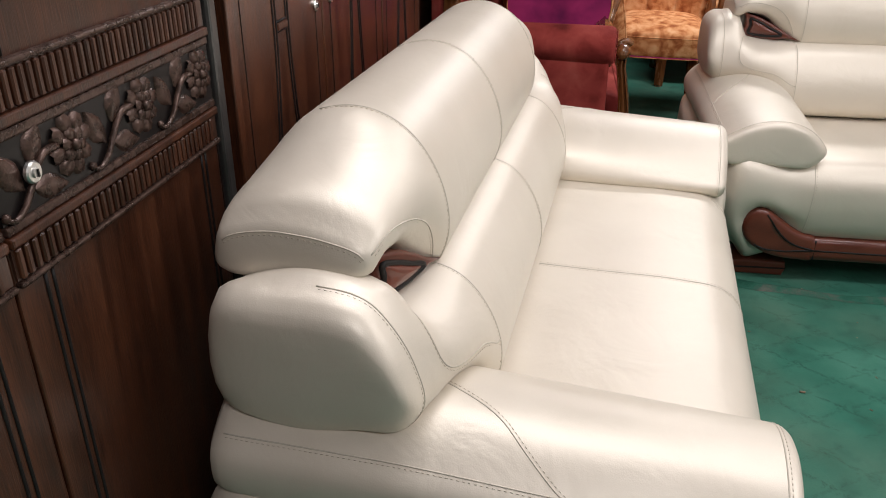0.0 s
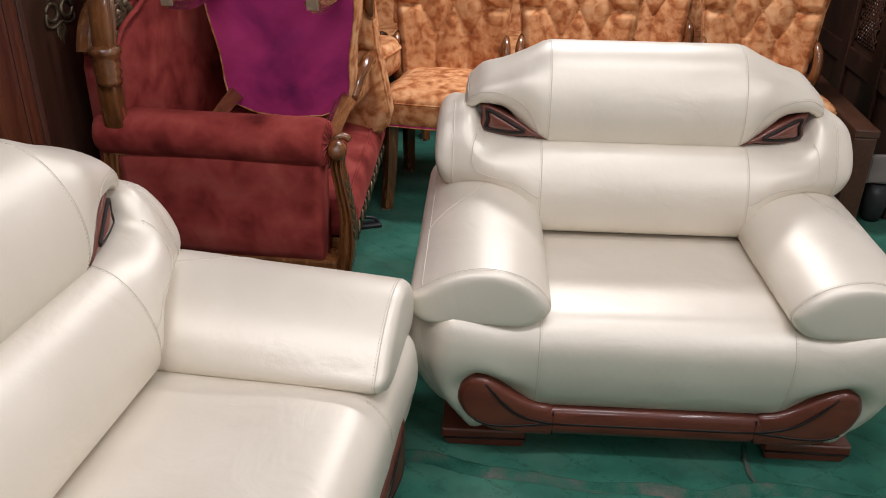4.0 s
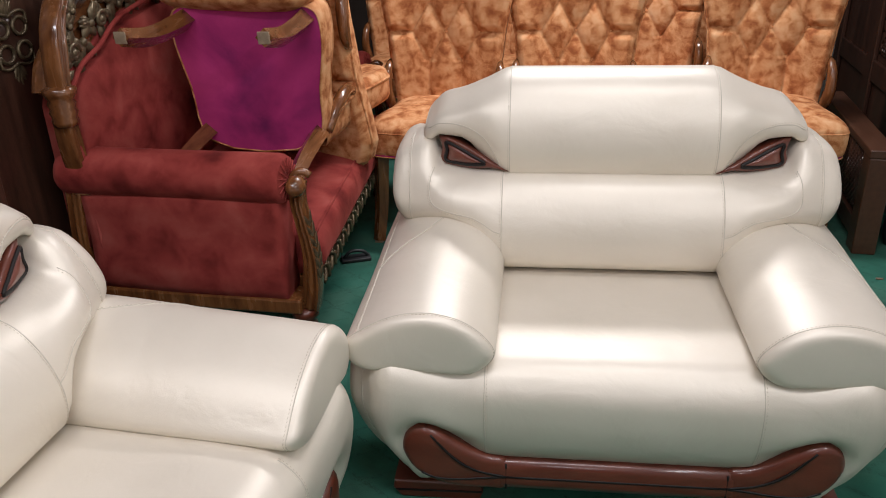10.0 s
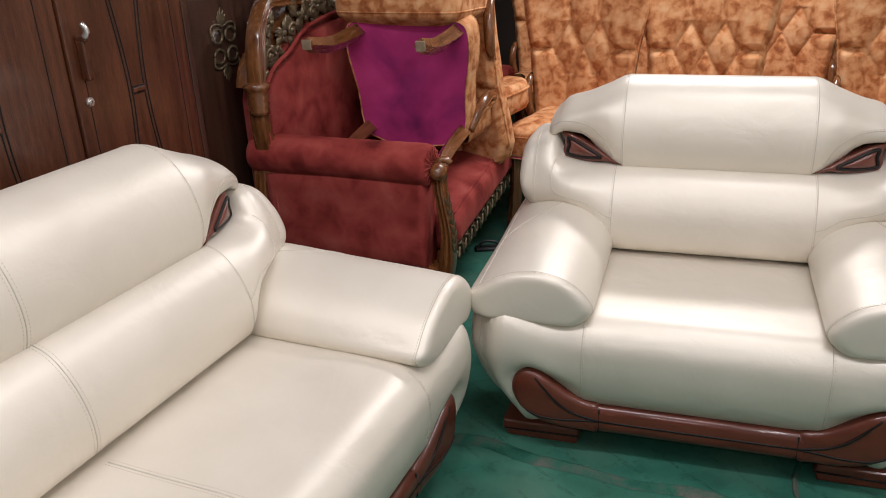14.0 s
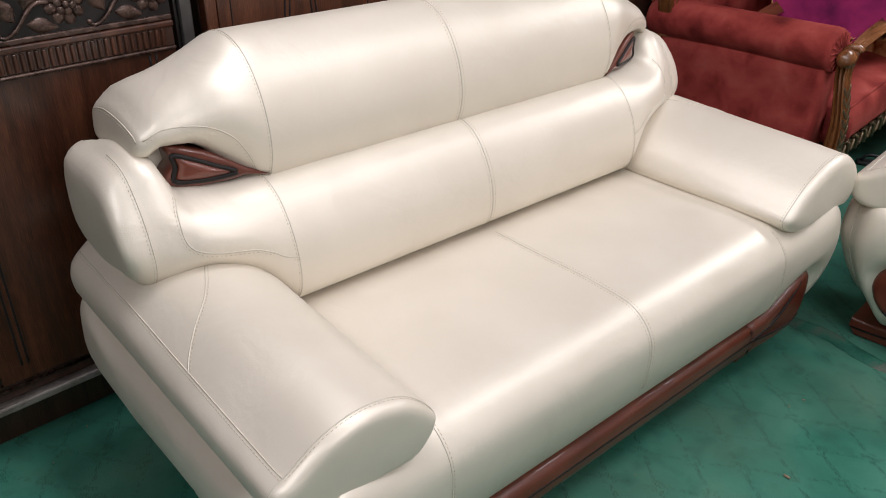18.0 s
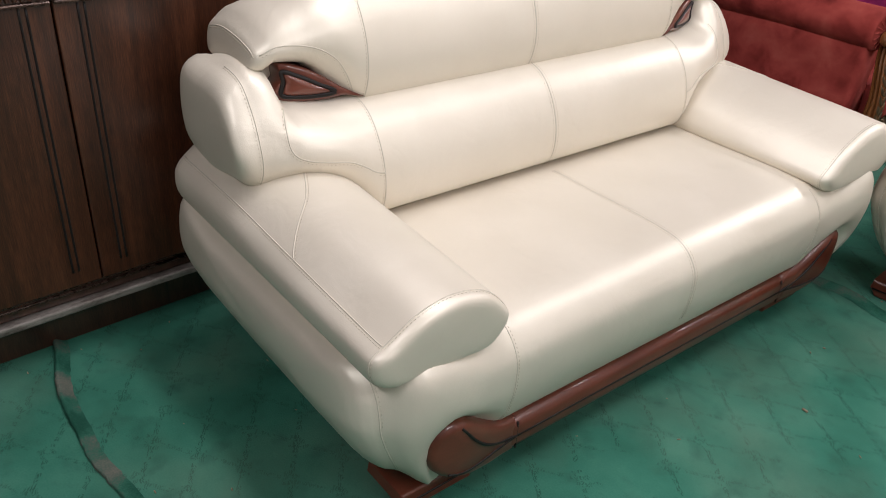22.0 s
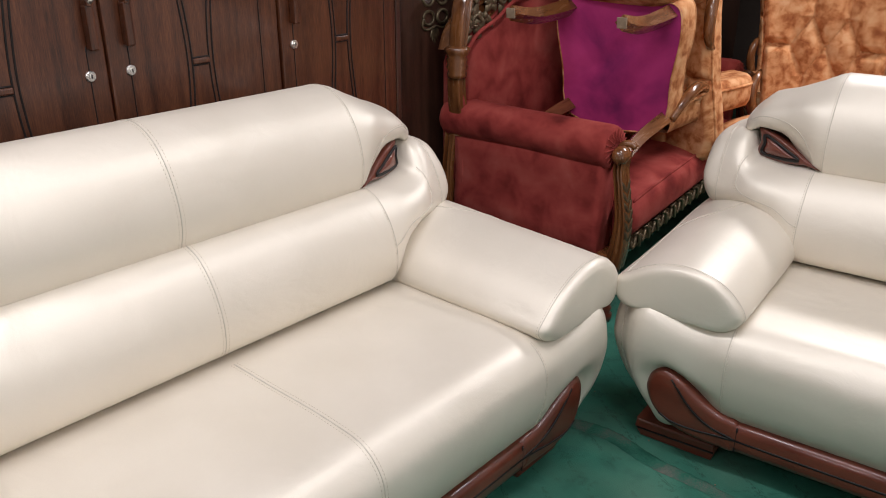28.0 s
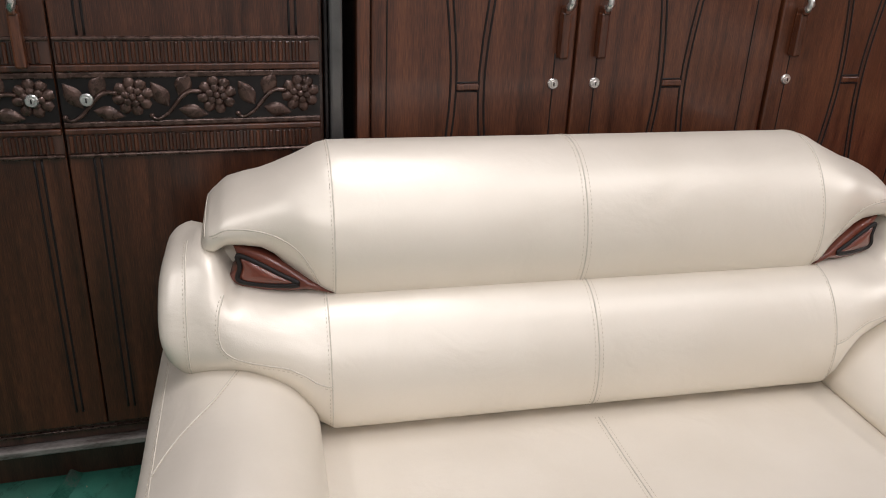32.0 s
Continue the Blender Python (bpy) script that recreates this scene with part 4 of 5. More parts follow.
def settee_arm(y, ys, x0, x1):
    """A rolled arm across the settee; ys = 1 where the seat lies on its far side."""
    roll = part("arm_roll", blanket_roll(x0 - 0.04, x1, y, 0.635, 0.082, 0.074).mesh(), VELVET, settee, smooth=True)
    sec = [(0.0 - 0.045, 0.26), (-0.05, 0.45), (-0.045, 0.60), (0.045, 0.60), (0.05, 0.45), (0.045, 0.26)]
    panel = Loft("x", [(x0 + 0.03, shrink([(y + p, q) for p, q in sec], 0.97)), ((x0 + x1) / 2, [(y + p * 1.12, q) for p, q in sec]), (x1 - 0.02, [(y + p, q) for p, q in sec])], 4)
    part("arm_panel", panel.mesh(), VELVET, settee, smooth=True)
    part("arm_rail", box(x0, y - 0.055, 0.215, x1 + 0.02, y + 0.055, 0.265, 0.008), CHAIR_WOOD, settee)
    # carved front post with a scroll at its head
    xs = x1 + 0.02
    post = polyline([(xs + 0.012, y, 0.22), (xs + 0.026, y, 0.30), (xs + 0.030, y, 0.40), (xs + 0.016, y, 0.50), (xs + 0.006, y, 0.57), (xs + 0.012, y, 0.63)], 0.012)
    w = np.interp(np.linspace(0, 1, len(post)), (0, 0.2, 0.45, 0.7, 0.85, 1), (0.028, 0.026, 0.021, 0.018, 0.018, 0.020))
    v, f = moulded(post, w, (0, 1, 0))
    p = mesh_part("front_post", v, f, CHAIR_WOOD, settee, "carved honey-lacquered front post", smooth=False)
    stile = polyline([(x0 + 0.0, y - 0.03, 0.22), (x0 - 0.01, y - 0.03, 0.40), (x0 + 0.01, y - 0.03, 0.62)], 0.02)
    v, f = moulded(stile, 0.026, (0, 1, 0))
    mesh_part("rear_stile", v, f, CHAIR_WOOD, settee, smooth=False)
    scroll = [(xs + 0.010 + (0.034 - 0.0022 * i) * math.cos(0.5 + i * 0.55) * 0.9, y - 0.004 * i + 0.03, 0.622 + (0.034 - 0.0022 * i) * math.sin(0.5 + i * 0.55)) for i in range(14)]
    v, f = tube(polyline(scroll, 0.008), 0.012, 8)
    mesh_part("scroll", v, f, CHAIR_WOOD, p)
    v, f = join([ball(xs + 0.008, y - 0.012, 0.618, 0.030, 0.042, 0.032, 12, 8)])
    mesh_part("scroll_core", v, f, CHAIR_WOOD, p)
    chunks = []
    for i in range(6):
        z = 0.32 + 0.034 * i
        for s in (-1, 1):
            chunks.append(petal(0.0, z, math.pi / 2 - s * 0.55, 0.05, 0.020, 0.0, 0.006))
    v, f = join(chunks)
    px, pz = post[:, 0] + w, post[:, 2]
    v = [(float(np.interp(c, pz, px)) - b - 0.002, y + a, c) for a, b, c in v]
    mesh_part("leaf_carving", v, f, GOLD, p, "gilded leaf carving down the post")
    v, f = lathe([(0.020, 0.0), (0.028, 0.01), (0.028, 0.028), (0.018, 0.035), (0.026, 0.05), (0.020, 0.06), (0.030, 0.12), (0.036, 0.16), (0.026, 0.175), (0.042, 0.19), (0.042, 0.205), (0.034, 0.216)], 20, (xs - 0.01, y))
    mesh_part("front_leg", v, f, TRIM_WOOD, settee, "turned red-brown front leg", smooth=True)
    part("rear_leg", box(x0, y - 0.03, 0.0, x0 + 0.06, y + 0.03, 0.216, 0.006), CHAIR_WOOD, settee)
    # pleated disc on the end of the roll
    chunks = []
    for i in range(18):
        a = 2 * math.pi * i / 18
        chunks.append(tube([(x1 + 0.004, y + 0.018 * math.cos(a), 0.635 + 0.016 * math.sin(a)), (x1 + 0.001, y + 0.07 * math.cos(a), 0.635 + 0.062 * math.sin(a))], (0.001, 0.0022), 5))
    v, f = join(chunks)
    tagged(mesh_part("pleats", v, f, VELVET, roll), kind="stuff")


settee_arm(3.515, 1, -0.13, 0.545)
settee_arm(5.02, -1, -0.13, 0.36)
front = lambda y: -0.10 * (y - 3.60)


def draw_in(g):
    """The front edge runs back towards the far arm."""
    g = g.copy()
    g[..., 0] += front(g[..., 1]) * np.clip((g[..., 0] - 0.05) / 0.45, 0, 1)
    return g


sec = [(-0.12, 0.285), (0.1, 0.285), (0.50, 0.295), (0.592, 0.315), (0.606, 0.36), (0.592, 0.412), (0.53, 0.432), (0.2, 0.445), (-0.12, 0.44)]
seat = Loft("y", [(3.575, shrink(sec, 0.95)), (3.60, sec), (3.9, [(a, b + 0.012 * (b > 0.4)) for a, b in sec]), (4.3, [(a, b + 0.016 * (b > 0.4)) for a, b in sec]), (4.70, sec), (4.95, sec)], 5, warp=draw_in)
sp = part("seat", seat.mesh(), VELVET, settee, smooth=True)
v, f = tube([seat.point(y, 5.35, 0.001)[0] for y in np.linspace(3.62, 4.92, 40)], 0.006, 6)
mesh_part("piping", v, f, VELVET, sp)
bm = box(0.46, 3.57, 0.215, 0.565, 4.96, 0.292, 0.012)
for q in bm.verts:
    q.co.x += front(q.co.y)
part("front_rail", bm, CHAIR_WOOD, settee)
chunks = []
for i in range(30):
    y0 = 3.60 + i * 0.045
    s = 1 if i % 2 else -1
    x0 = front(y0) - 0.004
    chunks.append(tube(polyline([(x0 + 0.582, y0, 0.292), (x0 + 0.594, y0 + 0.015, 0.275 + s * 0.02), (x0 + 0.592, y0 + 0.035, 0.262 - s * 0.018), (x0 + 0.585, y0 + 0.05, 0.286)], 0.008), 0.006, 6))
    for a in (-0.7, 0.0, 0.7):
        p = petal(y0 + 0.02, 0.296, -math.pi / 2 + a, 0.052, 0.022, 0.0, 0.012)
        chunks.append(([(x0 + 0.578 - b, h, c) for h, b, c in p[0]], p[1]))
    chunks.append(ball(x0 + 0.586, y0 + 0.02, 0.262 - 0.008 * s, 0.008, 0.010, 0.010, 8, 5))
v, f = join(chunks)
tagged(mesh_part("carved_apron", v, f, GOLD, settee, "gilded leaf carving along the front rail"), kind="stuff")
part("seat_frame", box(-0.13, 3.57, 0.215, 0.34, 4.96, 0.282, 0.005), CHAIR_WOOD, settee)

# the arched back, in the y-z plane at the wall side
arch = [(3.47, 0.40), (3.47, 0.84), (3.50, 0.905), (3.56, 0.95), (3.66, 0.985), (3.74, 1.03), (3.84, 1.06), (4.0, 1.08), (4.25, 1.09), (4.5, 1.08), (4.66, 1.06), (4.76, 1.03), (4.84, 0.985), (4.94, 0.95), (5.0, 0.905), (5.03, 0.84), (5.03, 0.40)]
bm = bmesh.new()
vs = [bm.verts.new((-0.065, y, z)) for y, z in arch]
f = bm.faces.new(vs)
r = bmesh.ops.extrude_face_region(bm, geom=[f])
bmesh.ops.translate(bm, verts=[q for q in r["geom"] if isinstance(q, bmesh.types.BMVert)], vec=(-0.10, 0, 0))
bmesh.ops.bevel(bm, geom=[e for e in bm.edges if all(abs(v.co.x + 0.065) < 1e-5 for v in e.verts)], offset=0.03, segments=4, affect="EDGES")
bk = part("back_panel", bm, VELVET, settee, smooth=True)
line = polyline([(-0.068, y, z) for y, z in arch], 0.02)
v, f = tube(line, 0.008, 6)
mesh_part("piping", v, f, VELVET, bk)
outer = polyline([(-0.095, 3.475, 0.58), (-0.090, 3.465, 0.66), (-0.078, 3.44, 0.78), (-0.068, 3.432, 0.90), (-0.064, 3.438, 0.98), (-0.070, 3.47, 1.08), (-0.088, 3.56, 1.16), (-0.10, 3.68, 1.165), (-0.11, 3.90, 1.15), (-0.11, 4.25, 1.18)], 0.02)
outer = np.vstack((outer, [(x, 8.50 - y, z) for x, y, z in outer[::-1]]))
w = 0.018 + 0.006 * np.sin(np.linspace(0, 9 * math.pi, len(outer))) ** 2
v, f = moulded(outer, w, (1, 0, 0))
mesh_part("back_frame", v, f, CHAIR_WOOD, settee, "carved honey-lacquered back frame")
for y in (3.436, 5.064):
    v, f = join([([(-0.072 + p[0], y + p[1], p[2]) for p in lathe([(0.034, 0.80), (0.038, 0.815), (0.034, 0.825), (0.040, 0.84), (0.035, 0.85), (0.040, 0.865), (0.035, 0.875), (0.045, 0.89), (0.048, 0.905), (0.030, 0.915)], 14)[0]], lathe([(0.034, 0.80), (0.038, 0.815), (0.034, 0.825), (0.040, 0.84), (0.035, 0.85), (0.040, 0.865), (0.035, 0.875), (0.045, 0.89), (0.048, 0.905), (0.030, 0.915)], 14)[1])])
    mesh_part("capital", v, f, CHAIR_WOOD, settee)
crest = polyline([(-0.125, y, z + 0.035) for y, z in arch[1:-1]], 0.02)
v, f = moulded(crest, 0.055, (1, 0, 0))
mesh_part("crest_board", v, f, CHAIR_WOOD, settee, smooth=False)
rnd = random.Random(4)
chunks = []
for i in range(26):
    y = 3.55 + i * 0.054
    z = float(np.interp(y, [a for a, _ in arch[1:-1]], [b for _, b in arch[1:-1]])) + 0.045 + rnd.uniform(-0.015, 0.025)
    for k in range(6):
        p = petal(y + rnd.uniform(-0.01, 0.01), z, rnd.uniform(0, 6.28), rnd.uniform(0.04, 0.085), 0.03, 0.0, 0.016)
        chunks.append(([(-0.088 - b, a, c) for a, b, c in p[0]], p[1]))
    chunks.append(ball(-0.082, y, z, 0.012, 0.014, 0.014, 8, 5))
    if i % 3 == 0:
        ring = [(-0.08, y + 0.03 * math.cos(a) * (1 - a / 9), z + 0.03 * math.sin(a) * (1 - a / 9)) for a in np.linspace(0, 7, 18)]
        chunks.append(tube(ring, 0.008, 6))
for y, z in ((3.452, 0.915), (3.455, 0.955), (3.468, 0.995), (3.49, 1.03), (3.52, 1.06), (3.545, 1.10)):
    for y in (y, 8.5 - y):
        for k in range(5):
            p = petal(y, z, rnd.uniform(0, 6.28), rnd.uniform(0.03, 0.055), 0.022, 0.0, 0.014)
            chunks.append(([(-0.062 - b, a, c) for a, b, c in p[0]], p[1]))
        chunks.append(ball(-0.055, y, z, 0.010, 0.011, 0.011, 8, 5))
v, f = join(chunks)
tagged(mesh_part("crest_carving", v, f, GOLD, settee, "gilded leaf and scroll carving on the crest"), kind="stuff")


# ---- orange tufted chairs ----
def chair_half(z):
    return float(np.interp(z, (0.40, 0.52, 0.60, 0.70, 0.82, 0.95, 1.05, 1.12, 1.17), (0.215, 0.225, 0.232, 0.245, 0.258, 0.285, 0.30, 0.28, 0.20)))


TUFT, TUFT_Z = 0.146, 0.124


def tuft(x, z):
    """Height of the padding of the chair's back: buttoned diamonds in the middle, plain pads at the sides."""
    zz = z - 0.69
    s = abs(math.sin(math.pi * (x + TUFT / 2) / TUFT)) ** 0.28
    if 0 < zz < 2 * TUFT_Z:
        xo = x + TUFT / 2
        a, b = math.sin(math.pi * (xo / TUFT + zz / (2 * TUFT_Z))), math.sin(math.pi * (xo / TUFT - zz / (2 * TUFT_Z)))
        s = (abs(a) * abs(b)) ** 0.28
    side = min(1.0, max(0.0, (abs(x) - 0.140) / 0.02))
    fold = min(1.0, abs(zz - TUFT_Z) / 0.03) ** 0.5
    return (1 - side) * s + side * fold


def orange_chair(m):
    root = thing("dining_chair", "orange crushed-velvet dining chair with a buttoned tufted back", "chair", m, "orange tufted chairs")
    lean = lambda z: 0.17 + 0.10 * max(0, z - 0.42) ** 1.2
    nu, nz = 88, 120
    verts, faces = [], []
    for j in range(nz + 1):
        z = 0.42 + 0.75 * j / nz
        h = chair_half(z)
        for i in range(nu + 1):
            u = -1 + 2 * i / nu
            x = u * h
            edge = max(0.0, 1 - abs(u)) * h
            wing = 0.035 * abs(u) ** 3
            soft = min(1.0, edge / 0.03) ** 0.5
            verts.append((x, lean(z) - wing - (0.010 + 0.033 * tuft(x, z)) * soft - 0.006, z))
    n = nu + 1
    for j in range(nz):
        for i in range(nu):
            faces.append((j * n + i, j * n + i + 1, (j + 1) * n + i + 1, (j + 1) * n + i))
    back0 = len(verts)
    for j in range(nz + 1):
        z = 0.42 + 0.75 * j / nz
        h = chair_half(z)
        for u in (-1.0, -0.96, 0.96, 1.0):
            verts.append((u * h, lean(z) + (0.055 if abs(u) < 1 else 0.03), z))
    for j in range(nz):
        a, b = back0 + j * 4, back0 + (j + 1) * 4
        for k in range(3):
            faces.append((a + k + 1, a + k, b + k, b + k + 1))
        faces.append((j * n, (j + 1) * n, b, a))
        faces.append((j * n + nu, a + 3, b + 3, (j + 1) * n + nu))
    faces.append(tuple(range(nz * n, nz * n + n)) + (back0 + nz * 4 + 3, back0 + nz * 4 + 2, back0 + nz * 4 + 1, back0 + nz * 4))
    bk = mesh_part("backrest", verts, faces, ORANGE, root)
    rows = []
    for r in range(0, 3):
        z = 0.69 + TUFT_Z * r
        for c in range(-3, 3):
            x = TUFT * (c + (0.0 if r % 2 else 0.5))
            if abs(x) < 0.15:
                rows.append((x, z))
    me = None
    for x, z in rows:
        if me is None:
            v, f = ball(0, 0, 0, 0.0085, 0.006, 0.0085, 10, 6)
            ob = mesh_part("button", v, f, ORANGE, bk)
            me = ob.data
        else:
            ob = new("button", me)
            ob.parent = bk
        ob.location = (x, lean(z) - 0.024, z)
    for s in (-1, 1):
        v, f = tube([(s * chair_half(z), lean(z) - 0.04, z) for z in np.linspace(0.60, 1.15, 24)], 0.006, 6)
        mesh_part("piping", v, f, ORANGE, bk)
        arm = polyline([(s * 0.222, 0.17, 0.42), (s * 0.235, 0.12, 0.48), (s * 0.248, 0.085, 0.56), (s * 0.250, 0.09, 0.63), (s * 0.247, 0.12, 0.675), (s * 0.243, 0.155, 0.69)], 0.012)
        w = np.interp(np.linspace(0, 1, len(arm)), (0, 0.4, 0.8, 1), (0.016, 0.024, 0.020, 0.011))
        v, f = tube(arm, w, 10)
        mesh_part("side_grip", v, f, CHAIR_WOOD, root, "lacquered wooden side piece of the back")
        v, f = tube(polyline([(s * 0.232, 0.165, 0.44), (s * 0.243, 0.13, 0.52), (s * 0.252, 0.125, 0.62), (s * 0.25, 0.13, 0.685)], 0.012), 0.007, 6)
        mesh_part("piping", v, f, ORANGE, root)
    rim = [(-0.20, 0.20), (-0.235, 0.0), (-0.262, -0.18), (-0.245, -0.262), (-0.15, -0.285), (0.0, -0.292), (0.15, -0.285), (0.245, -0.262), (0.262, -0.18), (0.235, 0.0), (0.20, 0.20)]
    st = Loft("z", [(0.385, shrink(rim, 0.955, (0, 0))), (0.395, shrink(rim, 0.98, (0, 0))), (0.460, rim), (0.492, shrink(rim, 0.985, (0, 0))), (0.516, shrink(rim, 0.90, (0, 0))), (0.540, shrink(rim, 0.65, (0, 0))), (0.551, shrink(rim, 0.3, (0, 0)))], 5, 0.006)
    s_ob = part("seat", st.mesh(), ORANGE, root, smooth=True)
    v, f = tube([st.point(0.482, u, 0.0)[0] for u in np.linspace(0, 11, 90)], 0.0035, 6)
    mesh_part("piping", v, f, ORANGE, s_ob)
    inner = [tuple(q) for q in closed_curve(shrink(rim, 0.965, (0, 0)), 4)]
    bm = bmesh.new()
    fa = bm.faces.new([bm.verts.new((x, y, 0.380)) for x, y in inner])
    r = bmesh.ops.extrude_face_region(bm, geom=[fa])
    bmesh.ops.translate(bm, verts=[q for q in r["geom"] if isinstance(q, bmesh.types.BMVert)], vec=(0, 0, 0.012))
    part("dust_cover", bm, MAGENTA, root, "magenta cloth dust cover under the seat")
    hem = np.array([(x, y, 0.380) for x, y in inner])
    v, f = tube(np.vstack((hem, hem[:1])), 0.003, 6)
    mesh_part("hem", v, f, ORANGE, root)
    for sx in (-1, 1):
        for y, bend, back in ((-0.225, -0.045, False), (0.165, 0.05, True)):
            leg = polyline([(sx * 0.20, y, 0.39), (sx * 0.203, y + bend * 0.05, 0.27), (sx * 0.206, y + bend * 0.3, 0.14), (sx * 0.212, y + bend * 1.1, 0.006)], 0.02)
            w = np.linspace(0.036, 0.026, len(leg))
            v, f = tube(leg, w, 4)
            lg = mesh_part("rear_leg" if back else "front_leg", v, f, CHAIR_WOOD, root, "", smooth=False)
            e = leg[-1]
            part("sole", box(e[0] - 0.017, e[1] - 0.017, 0.0, e[0] + 0.017, e[1] + 0.017, 0.0065, 0.001), SOLE, lg)
    return root


chair = orange_chair(pose(0.74, 4.76, 0, 0, 0, -2))
for m in (pose(1.30, 4.80, 0, 0, 0, 0), pose(1.62, 5.36, 0, 0, 0, 2), pose(2.11, 4.92, 0, 0, 0, 1), pose(0.35, 5.75, 0, 0, 0, -4), pose(1.0, 5.7, 0, 0, 0, 3), pose(2.05, 5.9, 0, 0, 0, -3)):
    copy_thing(chair, m)
lying = copy_thing(chair, pose(0.295, 3.57, 0.755, -84, 0, 2))
tagged(lying, "orange crushed-velvet chair lying on its back, magenta underside showing")
lying = copy_thing(chair, pose(0.27, 4.17, 1.565, 3, 180, -4))
tagged(lying, "orange crushed-velvet chair turned upside down over another chair")


# ---- beds and the east side ----
def lattice(x, y0, y1, z0, z1, parent):
    chunks = []
    step = 0.033
    n = int((y1 - y0 + z1 - z0) / step) + 1
    for i in range(n):
        for s in (1, -1):
            a = y0 + i * step if s > 0 else y1 - i * step
            pts = []
            for t in np.linspace(0, z1 - z0, 12):
                y = a - s * t
                if y0 <= y <= y1:
                    pts.append((x, y, z0 + t))
            if len(pts) > 1:
                chunks.append(tube([pts[0], pts[-1]], 0.0075, 4))
    v, f = join(chunks)
    tagged(mesh_part("lattice", v, f, DARK_WOOD, parent, "diagonal lattice of thin dark slats"), kind="stuff")


bed = thing("bed_headboard", "tall dark walnut headboard with diagonal lattice panels", "headboard", pose(2.70, 4.74, 0, 0, 0, -1))
part("panel", box(0.012, 0.0, 0.0, 0.05, 1.7, 1.35, 0.006), DARK_WOOD, bed)
for y0, y1 in ((0.0, 0.09), (0.46, 0.58), (0.95, 1.07), (1.6, 1.7)):
    part("stile", box(-0.012, y0, 0.0, 0.0115, y1, 1.35, 0.006), DARK_WOOD, bed)
for z0, z1 in ((0.0, 0.14), (0.46, 0.56), (1.2, 1.35)):
    for y0, y1 in ((0.091, 0.459), (0.581, 0.949), (1.071, 1.599)):
        part("rail", box(-0.009, y0, z0, 0.0115, y1, z1, 0.005), DARK_WOOD, bed)
for y0, y1 in ((0.12, 0.43), (0.61, 0.92)):
    lattice(0.004, y0, y1, 0.60, 1.16, bed)

foot = thing("bed_footboard", "dark walnut footboard with lattice side standing on the carpet", "footboard", pose(2.45, 4.62, 0, 0, 0, -2))
part("top_rail", box(-0.012, 0.0, 0.40, 0.085, 0.95, 0.435, 0.006), RAIL_WOOD, foot)
part("end_post", box(-0.008, 0.002, 0.0, 0.08, 0.10, 0.40, 0.005), RAIL_WOOD, foot)
part("panel", box(0.03, 0.10, 0.0, 0.06, 0.93, 0.40, 0.004), BLACK_WOOD, foot)
part("lower_rail", box(0.0, 0.10, 0.04, 0.03, 0.93, 0.12, 0.004), DARK_WOOD, foot)
lattice(0.018, 0.12, 0.9, 0.13, 0.385, foot)

crate = thing("bed_side_rail", "dark slatted bed side with a brown top rail", "bed side", pose(2.47, 3.35, 0, 0, 0, 0))
part("top_rail", box(-0.02, 0.0, 0.375, 0.05, 0.78, 0.41, 0.006), RAIL_WOOD, crate)
for i in range(9):
    part("slat", box(0.0, 0.01 + i * 0.087, 0.04, 0.022, 0.06 + i * 0.087, 0.374, 0.004), BLACK_WOOD, crate)
part("bottom_rail", box(-0.01, 0.0, 0.0, 0.04, 0.78, 0.05, 0.004), BLACK_WOOD, crate)
part("backing", box(0.024, 0.0, 0.05, 0.036, 0.78, 0.372, 0.002), DARK_WOOD, crate)

# Flat panel of unknown use; its case and cover are made up.
panel = thing("socket_box", "flat grey-brown panel low beside the headboard", "socket box", pose(2.625, 4.72, 0.235))
part("case", box(-0.06, 0.0, -0.062, 0.063, 0.03, 0.062, 0.005), GREY_CARD, panel)
part("cover", box(-0.052, -0.004, -0.054, 0.055, -0.0002, 0.054, 0.002), GREY_CARD, panel)
# Dark round thing of unknown use; its turned shape is made up.
v, f = lathe([(0.030, 0.0), (0.045, 0.03), (0.052, 0.08), (0.048, 0.13), (0.034, 0.165)], 16, (0.0, 0.0))
tagged(mesh_part("black_bin", v, f, RUBBER, None), "small dark round thing standing by the headboard", "bin").matrix_world = pose(2.63, 4.735, 0)

# ---- small things on the carpet ----
clip = thing("black_bracket", "small black plastic bracket lying on the carpet", "bracket", pose(0.47, 4.30, 0, 0, 0, 25))
part("plate", box(-0.06, -0.03, 0.0, 0.06, 0.03, 0.014, 0.004), RUBBER, clip)
v, f = tube(polyline([(-0.05, 0.0, 0.012), (-0.02, 0.0, 0.04), (0.03, 0.0, 0.035), (0.05, 0.0, 0.012)], 0.01), 0.007, 6)
mesh_part("loop", v, f, RUBBER, clip)


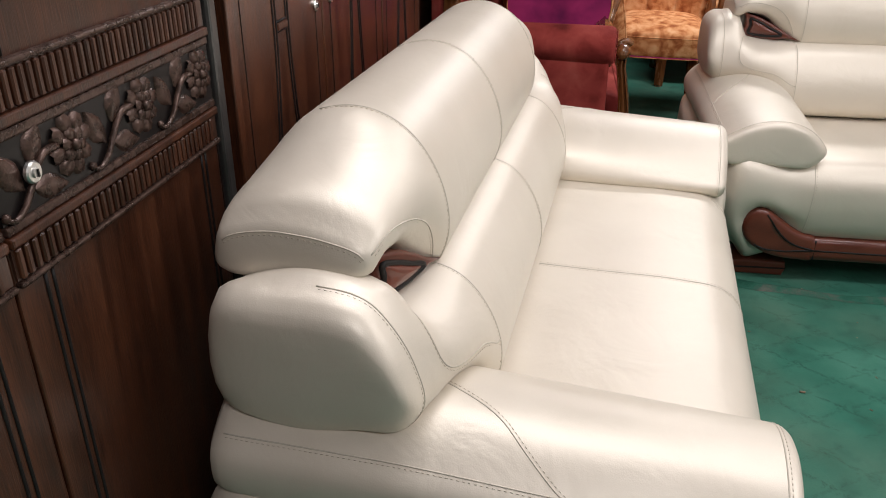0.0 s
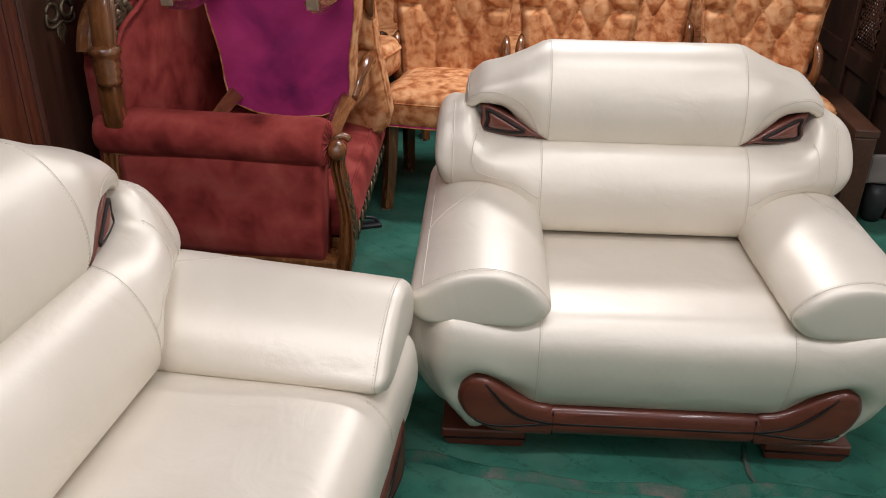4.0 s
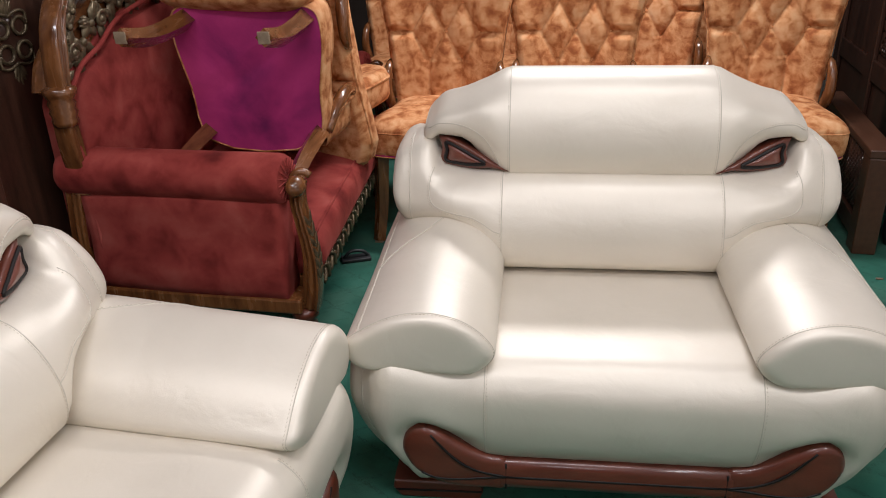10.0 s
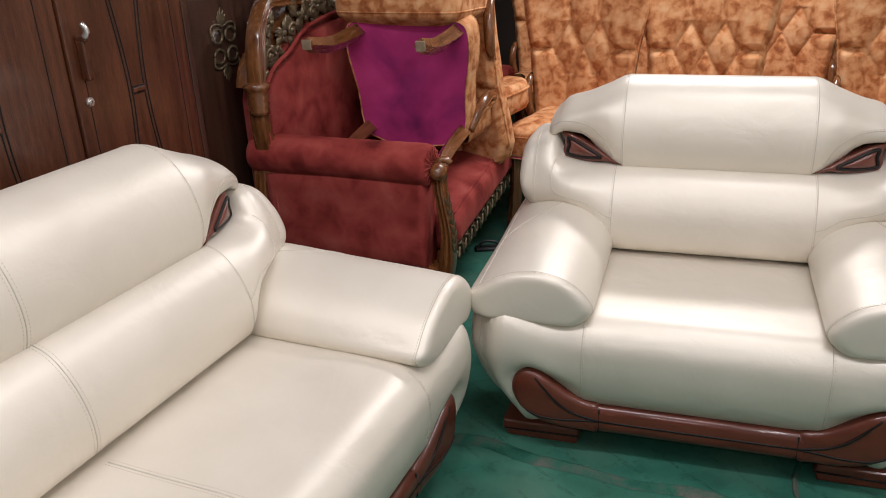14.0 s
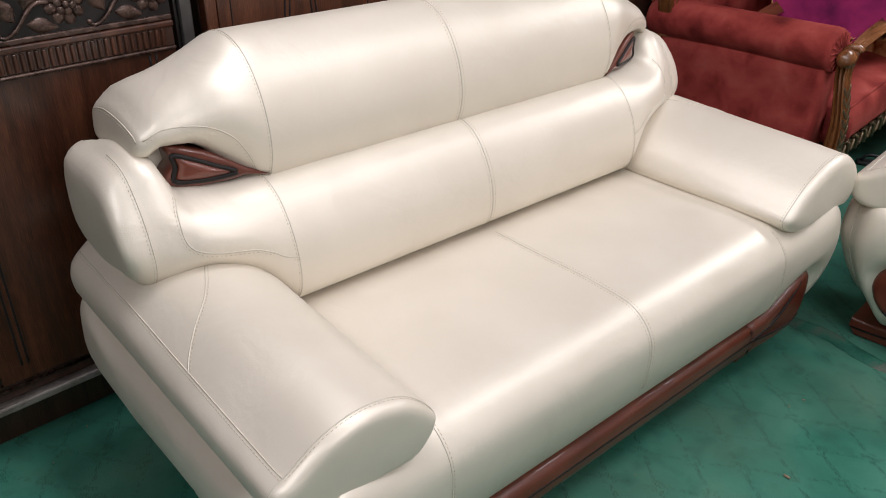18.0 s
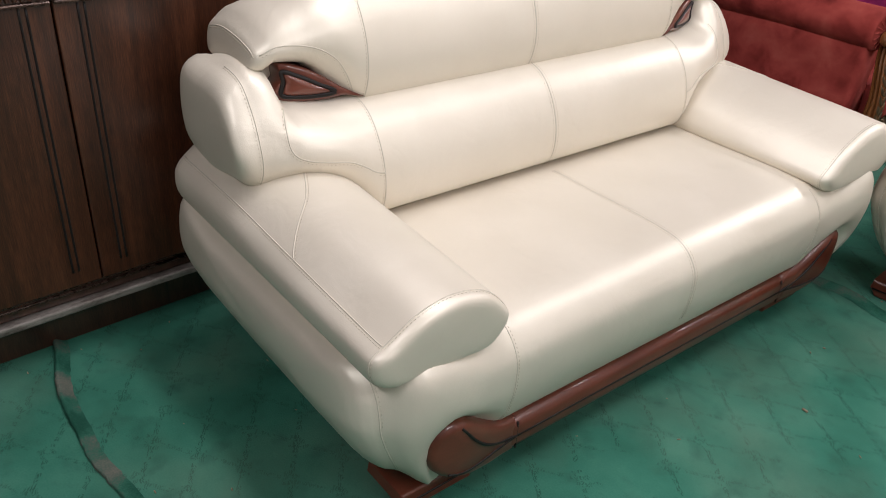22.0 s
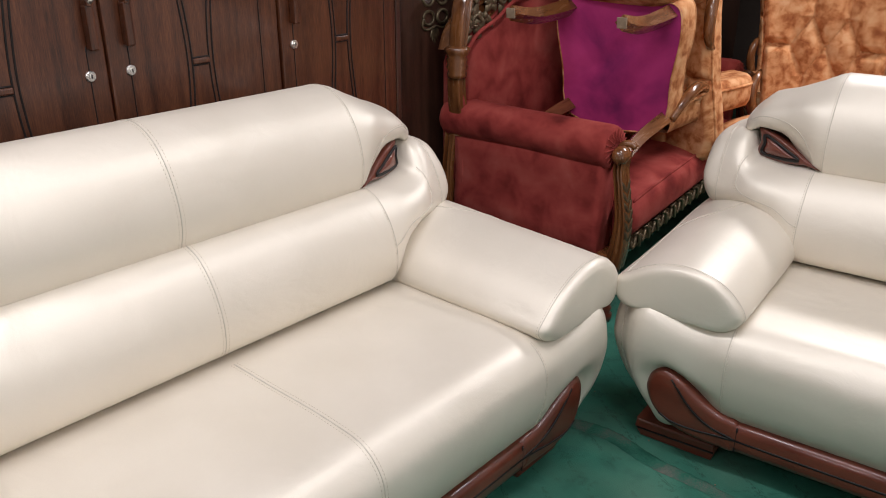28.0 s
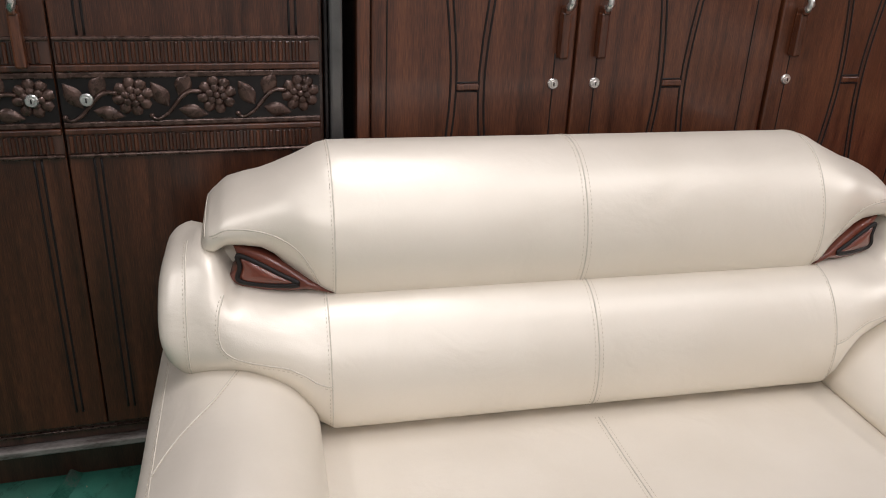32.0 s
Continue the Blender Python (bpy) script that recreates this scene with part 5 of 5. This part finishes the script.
def carpet_edge(pts, label, side=-1, wide=1.0, rise=1.0):
    """A loose carpet edge standing up in a low ripple over the sheet beneath."""
    line = polyline(pts, 0.012)
    rnd = random.Random(len(pts))
    verts, faces = [], []
    prof = [(side * d * (wide if d < 0 else 1), h) for d, h in ((-0.026, 0.0012), (-0.016, 0.005), (-0.008, 0.011), (-0.001, 0.015), (0.004, 0.0145), (0.008, 0.009), (0.006, 0.004), (0.008, 0.0008))]
    tan = np.gradient(line, axis=0)
    for i, (x, y) in enumerate(line):
        t = tan[i] / (np.linalg.norm(tan[i]) + 1e-9)
        wob = 0.006 * math.sin(i * 0.23) + rnd.uniform(-0.0015, 0.0015)
        lift = rise * (0.85 + 0.35 * math.sin(i * 0.11) + rnd.uniform(-0.06, 0.06))
        for d, h in prof:
            verts.append((x - t[1] * (d + wob), y + t[0] * (d + wob), max(0.001, h * lift)))
    k = len(prof)
    for i in range(len(line) - 1):
        for j in range(k - 1):
            faces.append((i * k + j, i * k + j + 1, (i + 1) * k + j + 1, (i + 1) * k + j))
    return tagged(mesh_part("carpet_edge", verts, faces, FRAYED), label, "carpet edge", kind="structure")


carpet_edge([(-0.20, 0.885), (-0.15, 0.915), (0.02, 0.885), (0.16, 0.862), (0.28, 0.862), (0.42, 0.88), (0.7, 0.87), (1.1, 0.86)], "frayed loose edge of the green carpet")
carpet_edge([(0.80, 2.90), (0.95, 2.915), (1.10, 2.892), (1.27, 2.88), (1.49, 2.884), (1.63, 2.875), (1.76, 2.925), (2.2, 2.93), (2.9, 2.92)], "frayed loose edge of the green carpet", 1, 1.1)
carpet_edge([(1.775, 2.925), (1.768, 3.00), (1.772, 3.10), (1.770, 3.35)], "low joint between two sheets of green carpet", 1, 0.3, 0.35)
rnd = random.Random(9)
chunks = []
for i in range(130):
    x, y = rnd.uniform(-0.1, 2.3), rnd.uniform(0.5, 4.4)
    a, l = rnd.uniform(0, 6.28), rnd.uniform(0.002, 0.008)
    chunks.append(tube([(x, y, 0.002), (x + l * math.cos(a), y + l * math.sin(a), 0.0025)], 0.0014, 4))
chunks.append(tube([(1.130, 2.303, 0.003), (1.144, 2.303, 0.003)], 0.003, 5))
chunks.append(tube([(2.475, 4.40, 0.003), (2.50, 4.40, 0.003)], 0.004, 6))
v, f = join(chunks)
tagged(mesh_part("lint", v, f, SOLE), "bits of pale lint and chips on the carpet", "lint", kind="stuff")
